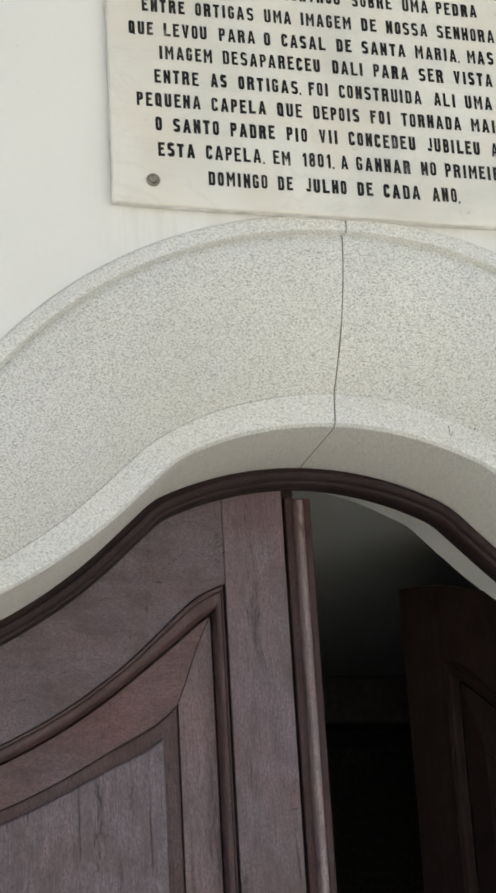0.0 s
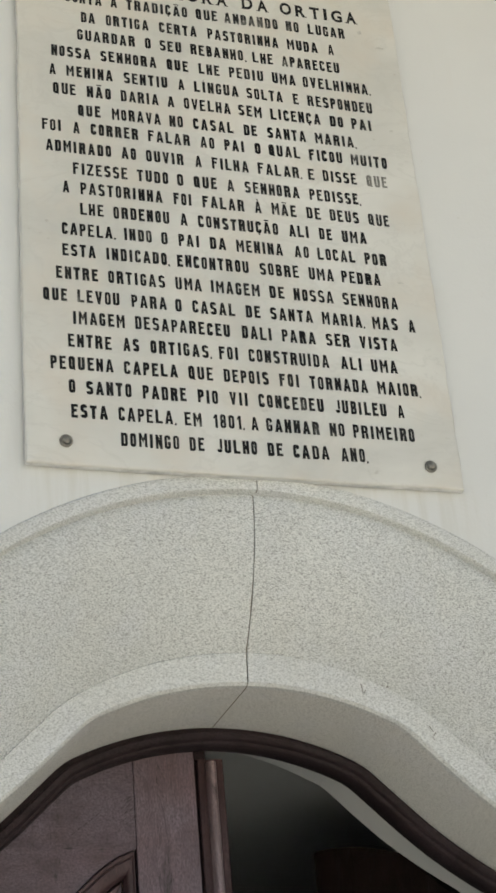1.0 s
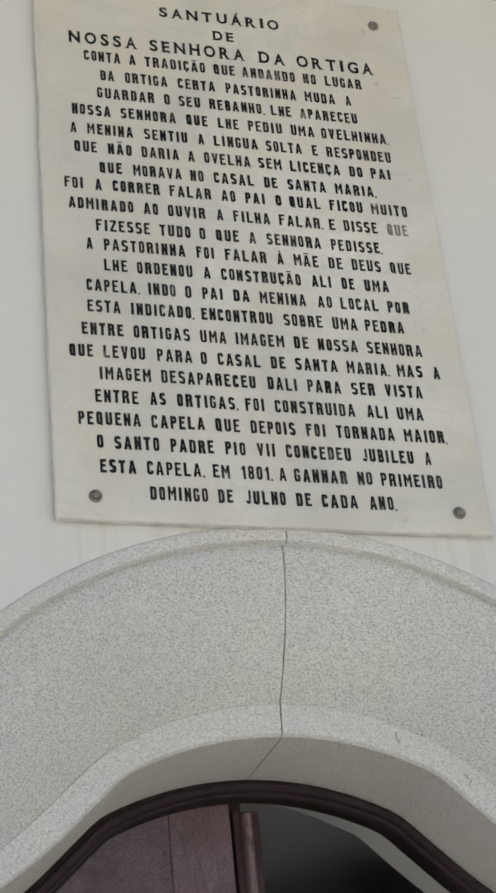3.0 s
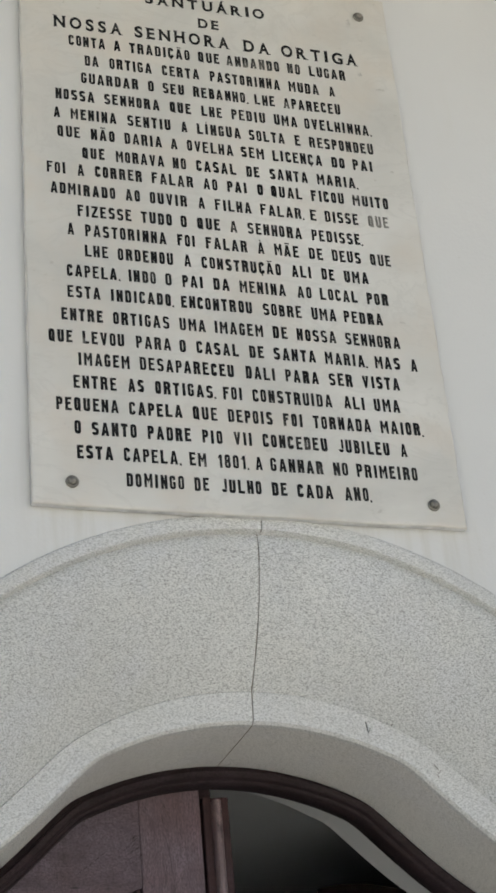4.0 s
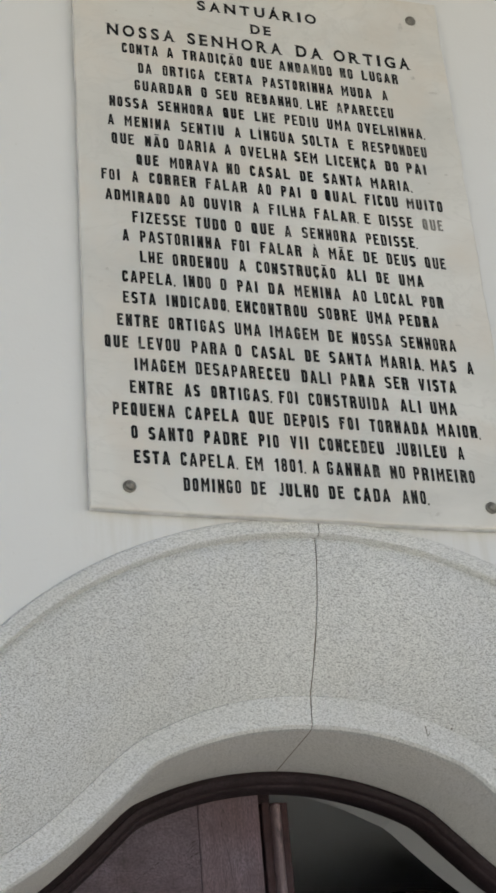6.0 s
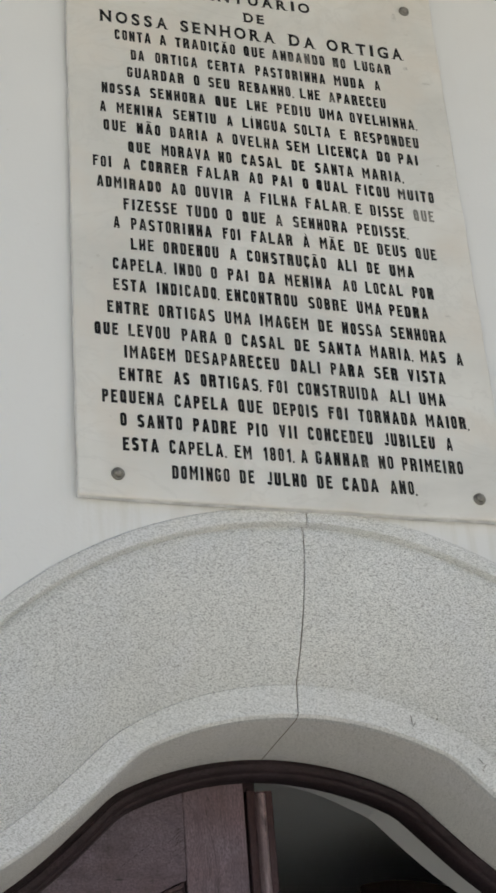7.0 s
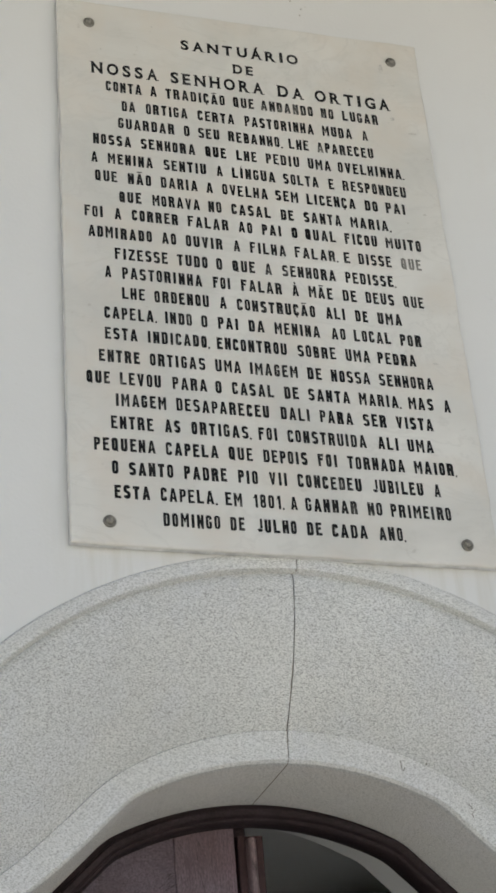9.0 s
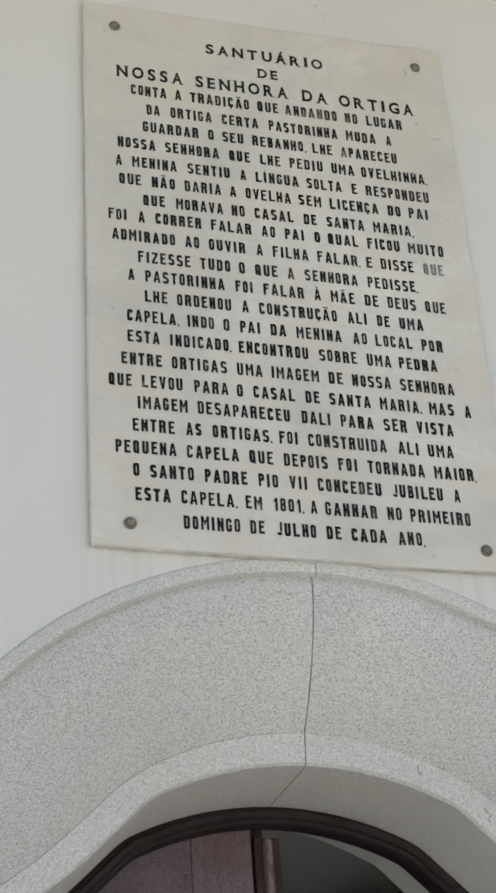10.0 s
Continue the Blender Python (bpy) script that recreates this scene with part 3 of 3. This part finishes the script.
# widths of the cut letters and the space between two of them, in metres
INK = {"A": 0.0122, "Ã": 0.0122, "À": 0.0120, "B": 0.0098, "C": 0.0098, "Ç": 0.0098, "D": 0.0103, "E": 0.0099, "F": 0.0100, "G": 0.0097, "H": 0.0104, "I": 0.0056, "Í": 0.0056,
       "J": 0.0086, "L": 0.0107, "M": 0.0130, "N": 0.0105, "O": 0.0094, "P": 0.0097, "Q": 0.0108, "R": 0.0114, "S": 0.0105, "T": 0.0103, "U": 0.0106, "V": 0.0114, "Z": 0.0106,
       "0": 0.0093, "8": 0.0093, "1": 0.0070, ".": 0.0029}
LETTER_GAP = 0.0038


def bar(x0, x1, z0, z1):
    return [[(x0, z0), (x1, z0), (x1, z1), (x0, z1)]]


def outline(x0, x1, z0, z1, rx, rz, square):
    """A rounded box, point by point against the clock from the right side's middle; square: the left corners stay sharp."""
    pts = []
    for k, (cx, cz) in enumerate(((x1, z1), (x0, z1), (x0, z0), (x1, z0))):
        sx, sz = (1, -1, -1, 1)[k], (1, 1, -1, -1)[k]
        ax, az = (0.001, 0.001) if square and sx < 0 else (rx, rz)
        for i in range(5):
            a = math.pi / 2 * (k + i / 4)
            pts.append((cx - sx * ax + ax * math.cos(a), cz - sz * az + az * math.sin(a)))
        if k in (0, 2):
            pts.append(((x0 + x1) / 2, cz))
        else:
            for f in (0.72, 0.5, 0.28):
                g = f if k == 1 else 1 - f
                pts.append((cx, z0 + (z1 - z0) * g))
    return pts


def ring_of(x0, x1, z0, z1, stem, beam, keep=None, square=False):
    """A bowl: the band between two rounded boxes, less the stretches that keep() turns down."""
    out = outline(x0, x1, z0, z1, 0.40 * (x1 - x0), 0.20, square)
    inn = outline(x0 + stem, x1 - stem, z0 + beam, z1 - beam, 0.10, 0.07, square)
    quads = []
    for i in range(len(out)):
        j = (i + 1) % len(out)
        q = [out[i], out[j], inn[j], inn[i]]
        if keep is None or keep(sum(p[0] for p in q) / 4, sum(p[1] for p in q) / 4):
            quads.append(q)
    return quads


def block_letter(ch, s, b):
    """The strokes of one narrow heavy capital in a box one wide and one high; s: share of a stem, b: of a beam."""
    base = {"Ã": "A", "À": "A", "Í": "I", "Ç": "C", "0": "O"}.get(ch, ch)
    left, right = bar(0, s, 0, 1), bar(1 - s, 1, 0, 1)
    a = s * 1.02
    strokes = {
        "I": lambda: [bar(0.08, 0.92, 0, 1)],
        "1": lambda: [bar(0.42, 0.98, 0, 1), [[(0.0, 0.70), (0.42, 0.72), (0.42, 1.0), (0.30, 0.92)]]],
        ".": lambda: [bar(0.0, 1.0, -0.05, 0.11)],
        "L": lambda: [left, bar(s, 1, 0, b)],
        "F": lambda: [left, bar(s, 1, 1 - b, 1), bar(s, 0.85, 0.47, 0.47 + b)],
        "E": lambda: [left, bar(s, 1, 1 - b, 1), bar(s, 0.85, 0.44, 0.44 + b), bar(s, 1, 0, b)],
        "T": lambda: [bar(0, 1, 1 - b * 1.1, 1), bar(0.5 - s * 0.52, 0.5 + s * 0.52, 0, 1 - b * 1.1)],
        "H": lambda: [left, right, bar(s, 1 - s, 0.33, 0.33 + 1.7 * b)],
        "N": lambda: [left, right, [[(s, 0.90), (s, 0.40), (1 - s, 0.10), (1 - s, 0.60)]]],
        "M": lambda: [bar(0, 0.30, 0, 1), bar(0.70, 1, 0, 1), [[(0.30, 0.95), (0.30, 0.60), (0.5, 0.28), (0.5, 0.60)]], [[(0.5, 0.28), (0.70, 0.60), (0.70, 0.95), (0.5, 0.60)]]],
        "A": lambda: [[[(0, 0), (a * 0.85, 0), (0.56, 1), (0.32, 1)]], [[(1, 0), (1 - a * 0.85, 0), (0.44, 1), (0.68, 1)]], bar(0.22, 0.78, 0.20, 0.20 + b)],
        "V": lambda: [[[(0, 1), (a * 0.9, 1), (0.58, 0), (0.34, 0)]], [[(1, 1), (1 - a * 0.9, 1), (0.42, 0), (0.66, 0)]]],
        "Z": lambda: [bar(0, 1, 1 - b, 1), bar(0, 1, 0, b), [[(0, b), (0.42, b), (1, 1 - b), (0.58, 1 - b)]]],
        "O": lambda: [ring_of(0, 1, 0, 1, s, b)],
        "Q": lambda: [ring_of(0, 0.92, 0, 1, s, b), [[(0.52, 0.20), (0.70, 0.24), (1.0, -0.03), (0.74, -0.05)]]],
        "C": lambda: [ring_of(0, 1, 0, 1, s, b, lambda x, z: x < 0.62 or z < 0.33 or z > 0.67)],
        "G": lambda: [ring_of(0, 1, 0, 1, s, b, lambda x, z: x < 0.62 or z < 0.42 or z > 0.67), bar(0.52, 1, 0.36, 0.36 + b)],
        "D": lambda: [ring_of(0, 1, 0, 1, s, b, None, True)],
        "U": lambda: [ring_of(0, 1, 0, 1, s, b, lambda x, z: z < 0.30), bar(0, s, 0.28, 1), bar(1 - s, 1, 0.28, 1)],
        "J": lambda: [ring_of(0, 1, 0, 1, s, b, lambda x, z: z < 0.26), bar(1 - s, 1, 0.28, 1)],
        "P": lambda: [bar(0, s, 0, 0.45), ring_of(0, 1, 0.40, 1, s, b, None, True)],
        "R": lambda: [bar(0, s, 0, 0.45), ring_of(0, 0.96, 0.42, 1, s, b, None, True), [[(1 - s, 0), (1, 0), (0.93, 0.46), (0.93 - s, 0.46)]]],
        "B": lambda: [ring_of(0, 0.96, 0.43, 1, s, b, None, True), ring_of(0, 1, 0, 0.57, s, b, None, True)],
        "8": lambda: [ring_of(0.02, 0.98, 0.43, 1, s, b), ring_of(0, 1, 0, 0.57, s, b)],
        "S": lambda: [ring_of(0, 1, 0.42, 1, s, b, lambda x, z: x < 0.55 or z > 0.78), ring_of(0, 1, 0, 0.58, s, b, lambda x, z: x > 0.45 or z < 0.22)],
    }[base]()
    if ch == "Ã":
        strokes.append(bar(0.18, 0.86, 1.09, 1.19))
    elif ch in "ÀÍ":
        k = -1 if ch == "À" else 1
        strokes.append([[(0.5 - 0.16 * k, 1.06), (0.5 + 0.04 * k, 1.06), (0.5 + 0.22 * k, 1.22), (0.5 - 0.02 * k, 1.22)]])
    elif ch == "Ç":
        strokes.append(bar(0.42, 0.66, -0.16, 0.0))
    return strokes


def block_line(text, x0, z, gaps, spreads, faded=0, worn=0):
    """One line of block capitals. gaps and spreads give, a letter of the alphabet each, the space after a word and the width of a word as the cutter set them."""
    verts, faces, slots = [], [], []
    cap, count = 0.0234, len(text.replace(" ", ""))
    x, n = x0, 0
    for k, word in enumerate(text.split()):
        spread = 0.87 + 0.01 * (ord(spreads[k]) - 97)
        for c, ch in enumerate(word):
            w = INK[ch] * (spread if ch != "." else 1.0)
            if ch == ".":
                at = x + 0.0022
            else:
                at = x if c == 0 else x + LETTER_GAP * spread
                x = at + w
            heavy = noise.noise(Vector((at * 11, 5.0, z * 16))) + 0.4 * random.uniform(-1, 1)
            key = (ch, max(-2, min(2, round(heavy * 3))))
            if key not in GLYPHS:
                GLYPHS[key] = block_letter(ch, 0.428 + 0.014 * key[1], 0.190 + 0.012 * key[1])
            jx, jz, lean = random.uniform(-0.0003, 0.0003), random.uniform(-0.0005, 0.0005), random.uniform(-0.012, 0.012)
            high = cap * random.uniform(0.98, 1.03)
            for layer, stroke in enumerate(GLYPHS[key]):
                for poly in stroke:
                    m = len(verts)
                    for hx, hz in poly:
                        px = at + hx * w + jx + lean * (hz - 0.5) * cap
                        pz = z + (hz - 0.5) * high + jz
                        verts.append((px, PY - 0.0004 - 0.00004 * layer, skew(px, pz)))
                    faces.append(tuple(range(m, m + len(poly))))
            n += 1
            slots += [1 if n > count - faded else 2 if n > count - worn else 0] * (len(faces) - len(slots))
        if k < len(gaps):
            x += 0.010 + 0.0006 * (ord(gaps[k]) - 97)
    return mesh_from("text_line", verts, faces, [PAINT, FADED, WORN], slots)


def glyph(ch, bold):
    """The outline of one letter of the built-in font as vertices and faces, with its box."""
    key = (ch, bold)
    if key not in GLYPHS:
        cu = bpy.data.curves.new("letter", "FONT")
        cu.body, cu.size, cu.offset, cu.resolution_u, cu.fill_mode = ch, 1.0, bold, 5, "FRONT"
        ob = bpy.data.objects.new("letter", cu)
        scene.collection.objects.link(ob)
        me = bpy.data.meshes.new_from_object(ob.evaluated_get(bpy.context.evaluated_depsgraph_get()))
        vs = [tuple(v.co) for v in me.vertices]
        fs = [tuple(p.vertices) for p in me.polygons]
        bpy.data.objects.remove(ob)
        bpy.data.curves.remove(cu)
        bpy.data.meshes.remove(me)
        xs = [v[0] for v in vs]
        GLYPHS[key] = (vs, fs, min(xs), max(xs))
    return GLYPHS[key]


# the feet of the title's seriffed letters: share of the width, foot 0 or head 1
SERIFS = {"N": ((0.1, 0), (0.1, 1), (0.9, 1)), "H": ((0.1, 0), (0.1, 1), (0.9, 0), (0.9, 1)), "A": ((0.06, 0), (0.94, 0)), "Á": ((0.06, 0), (0.94, 0)), "R": ((0.1, 0), (0.1, 1), (0.93, 0)),
          "T": ((0.5, 0),), "I": ((0.5, 0), (0.5, 1)), "U": ((0.1, 1), (0.9, 1)), "D": ((0.08, 0), (0.08, 1)), "E": ((0.08, 0), (0.08, 1))}


def title_line(words, z, cap):
    """Words of seriffed capitals, each between two ends."""
    bold = 0.036
    hv = [v[1] for v in glyph("H", bold)[0]]
    foot, tall = min(hv), max(hv) - min(hv)
    widths = {"I": 0.30, "O": 1.05, "N": 1.0, "G": 1.0, "D": 0.95, "E": 0.72, "S": 0.72}
    lead = 0.38
    verts, faces = [], []
    for text, x0, x1 in words:
        unit = (x1 - x0) / (sum(widths.get(ch, 0.92) for ch in text) + lead * (len(text) - 1))
        at = x0
        for ch in text:
            vs, fs, a, b = glyph(ch, bold)
            w = widths.get(ch, 0.92) * unit
            jx, jz, lean = random.uniform(-0.0004, 0.0004), random.uniform(-0.0007, 0.0007), random.uniform(-0.03, 0.03)
            high = cap * random.uniform(0.97, 1.03)
            k = len(verts)
            for vx, vz, _ in vs:
                hx, hz = (vx - a) / (b - a), (vz - foot) / tall
                x = at + hx * w + jx + lean * hz * cap * 0.5
                verts.append((x, PY - 0.0004, skew(x, z - cap / 2 + hz * high + jz)))
            faces += [tuple(i + k for i in f) for f in fs]
            for sx, sz in SERIFS.get(ch, ()):
                k = len(verts)
                for dx, dz in ((-0.13, 0.0), (0.13, 0.0), (0.13, 0.07), (-0.13, 0.07)):
                    x = at + sx * w + dx * cap + jx + lean * sz * cap * 0.5
                    zz = z - cap / 2 + (high - 0.07 * cap if sz else 0.0) + dz * cap + jz
                    verts.append((x, PY - 0.0005, skew(x, zz)))
                faces.append((k, k + 1, k + 2, k + 3))
            at += w + lead * unit
    me = bpy.data.meshes.new("text_line")
    me.from_pydata(verts, [], faces)
    me.materials.append(PAINT)
    return me


TITLE = [
    ([("SANTUÁRIO", -0.123, 0.104)], 3.8570, 0.0240),
    ([("DE", -0.026, 0.013)], 3.8145, 0.0225),
    ([("NOSSA", -0.291, -0.171), ("SENHORA", -0.146, 0.028), ("DA", 0.057, 0.105), ("ORTIGA", 0.129, 0.276)], 3.7740, 0.0270),
]
for words, z, cap in TITLE:
    tagged(part("text_line", title_line(words, z, cap), plaque, "black seriffed capital letters"), kind="stuff")
LINES = [
    ("CONTA A TRADIÇÃO QUE ANDANDO NO LUGAR", -0.266, 3.7340, "jlkfkn", "jlpoppn"),
    ("DA ORTIGA CERTA PASTORINHA MUDA A", -0.239, 3.6915, "ppqmr", "glmjnb"),
    ("GUARDAR O SEU REBANHO. LHE APARECEU", -0.247, 3.6510, "mklmk", "oxnnlk"),
    ("NOSSA SENHORA QUE LHE PEDIU UMA OVELHINHA.", -0.293, 3.6100, "mopnlg", "molkpnp"),
    ("A MENINA SENTIU A LÍNGUA SOLTA E RESPONDEU", -0.297, 3.5685, "oqpmipm", "clndpkom"),
    ("QUE NÃO DARIA A OVELHA SEM LICENÇA DO PAI", -0.292, 3.5285, "omjmhknk", "nrllnposu"),
    ("QUE MORAVA NO CASAL DE SANTA MARIA.", -0.251, 3.4870, "qiopom", "linnnmq"),
    ("FOI A CORRER FALAR AO PAI O QUAL FICOU MUITO", -0.312, 3.4495, "qplonphml", "kglojoyonr"),
    ("ADMIRADO AO OUVIR A FILHA FALAR. E DISSE QUE", -0.307, 3.4075, "nlqolkkp", "llpgnqzmk"),
    ("FIZESSE TUDO O QUE A SENHORA PEDISSE.", -0.263, 3.3650, "kjnnpn", "opzqmnm"),
    ("A PASTORINHA FOI FALAR À MÃE DE DEUS QUE", -0.281, 3.3260, "opooopln", "cnhohormk"),
    ("LHE ORDENOU A CONSTRUÇÃO ALI DE UMA", -0.254, 3.2850, "kooppo", "nmknkgo"),
    ("CAPELA. INDO O PAI DA MENINA AO LOCAL POR", -0.285, 3.2440, "oknnnsjm", "mlzosmllq"),
    ("ESTA INDICADO. ENCONTROU SOBRE UMA PEDRA", -0.285, 3.2030, "lmpnh", "mmmooo"),
    ("ENTRE ORTIGAS UMA IMAGEM DE NOSSA SENHORA", -0.296, 3.1590, "lnimlk", "mnnnroo"),
    ("QUE LEVOU PARA O CASAL DE SANTA MARIA. MAS A", -0.318, 3.1175, "lpgnnmloq", "knowoppmqi"),
    ("IMAGEM DESAPARECEU DALI PARA SER VISTA", -0.272, 3.0775, "mrmom", "mnmnro"),
    ("ENTRE AS ORTIGAS. FOI CONSTRUIDA ALI UMA", -0.281, 3.0355, "oommsl", "ojpknmr"),
    ("PEQUENA CAPELA QUE DEPOIS FOI TORNADA MAIOR.", -0.309, 2.9945, "lmnonl", "oppmmns"),
    ("O SANTO PADRE PIO VII CONCEDEU JUBILEU A", -0.282, 2.9535, "lnopnpq", "uqnnlomb"),
    ("ESTA CAPELA. EM 1801. A GANHAR NO PRIMEIRO", -0.280, 2.9115, "lookgmi", "qpppfpto"),
    ("DOMINGO DE JULHO DE CADA ANO.", -0.205, 2.8685, "lrmlq", "mimqtn"),
]
for text, x0, z, gaps, spreads in LINES:
    faded = 3 if text.startswith("ADMIRADO") else 0
    worn = {"CONTA": 14, "DA": 5, "GUARDAR": 8, "A": 7, "FOI": 5, "LHE": 3, "CAPELA.": 3}.get(text.split()[0], 0)
    tagged(part("text_line", block_line(text, x0, z, gaps, spreads, faded, worn), plaque, "black block capital letters"), kind="stuff")


# ---- marks on the plaster above the plaque ----
def chip_mesh(name, x, y, z, w, h, seed, mat, lean=0.0):
    """A shallow ragged scar on an upright face, turned by lean degrees."""
    turn = Matrix.Rotation(radians(lean), 2)
    n = 26
    verts = [(x, y - 0.0006, z)]
    for k in range(n):
        a = 2 * math.pi * k / n
        r = 1 + 0.55 * noise.noise(Vector((math.cos(a) * 2.2 + seed, math.sin(a) * 2.2, seed)))
        p = turn @ Vector((w / 2 * r * math.cos(a), h / 2 * r * math.sin(a)))
        verts.append((x + p.x, y, z + p.y))
    return mesh_from(name, verts, [(0, 1 + k, 1 + (k + 1) % n) for k in range(n)], [mat])


scar = tagged(new("plaster_scar", chip_mesh("plaster_scar", -0.005, -0.0084, 4.052, 0.07, 0.042, 2.0, CHIP)), "rough grey scar in the white wall plaster", "wall damage")
for k in range(4):
    x, z = 0.115 + 0.02 * noise.noise(Vector((k * 1.7, 0, 0))) + 0.003 * k, 4.045 - 0.017 * k
    part("pit", chip_mesh("pit", x, -0.0084, z, random.uniform(0.0015, 0.003), random.uniform(0.002, 0.005), k + 3.0, CHIP), scar)
for x, z, w, h, lean in ((0.183, 2.527, 0.0016, 0.017, 6), (0.187, 2.521, 0.0012, 0.009, -30), (0.290, 2.463, 0.0016, 0.012, 35), (0.294, 2.456, 0.0014, 0.010, -40), (0.291, 2.449, 0.0016, 0.007, 20), (0.225, 2.530, 0.003, 0.004, 0)):
    part("chip", chip_mesh("chip", x, 0.0885, z, w, h, x * 50, KNOCK, lean), surround, "small dark chip in the dressed edge")

# ---- smudges and knocks on the marble ----
for x, z, w, h in ((0.270, 3.869, 0.010, 0.020), (0.279, 3.746, 0.009, 0.009), (0.315, 3.716, 0.015, 0.005), (0.338, 3.658, 0.005, 0.006), (0.314, 3.526, 0.007, 0.004),
                   (0.289, 3.203, 0.012, 0.003), (-0.309, 3.253, 0.006, 0.006), (-0.176, 3.888, 0.004, 0.003), (-0.273, 3.816, 0.003, 0.003)):
    part("smudge", chip_mesh("smudge", x, PY - 0.0003, z, w, h, 40 * x + z, GRIME), plaque, "faint grey smudge")

# ---- gouges in the weathered leaf: a cluster beside the rail's joint, a broken slanting scratch, dark open grain in the panel ----
gouges = []
for k in range(16):
    gouges.append((-0.124 + random.uniform(-0.014, 0.010), 2.405 + random.uniform(-0.024, 0.024), random.uniform(0.0006, 0.0013), random.uniform(0.006, 0.013), -random.uniform(35, 60), -0.0003))
for k in range(5):
    gouges.append((-0.213 + 0.010 * k, 2.370 + 0.0075 * k, 0.0011, 0.009, -52, -0.0003))
for k in range(14):
    gouges.append((-0.322 - 0.0007 * k + random.uniform(-0.005, 0.005), 2.022 - 0.009 * k, random.uniform(0.0008, 0.0018), random.uniform(0.008, 0.018), random.uniform(-8, 8), -0.0036))
for k in range(6):
    gouges.append((-0.274 + random.uniform(-0.003, 0.003), 2.030 - 0.007 * k, 0.0009, random.uniform(0.008, 0.014), random.uniform(-6, 6), -0.0036))
gouges += [(-0.022, 1.992, 0.014, 0.0012, 4, -0.0003), (-0.075, 2.456, 0.0012, 0.016, 3, -0.0003), (-0.060, 2.300, 0.0010, 0.020, -4, -0.0003)]
for k, (x, z, w, h, lean, y) in enumerate(gouges):
    part("gouge", chip_mesh("gouge", x, y, z, w, h, k * 1.9, GOUGE, lean), left_leaf)
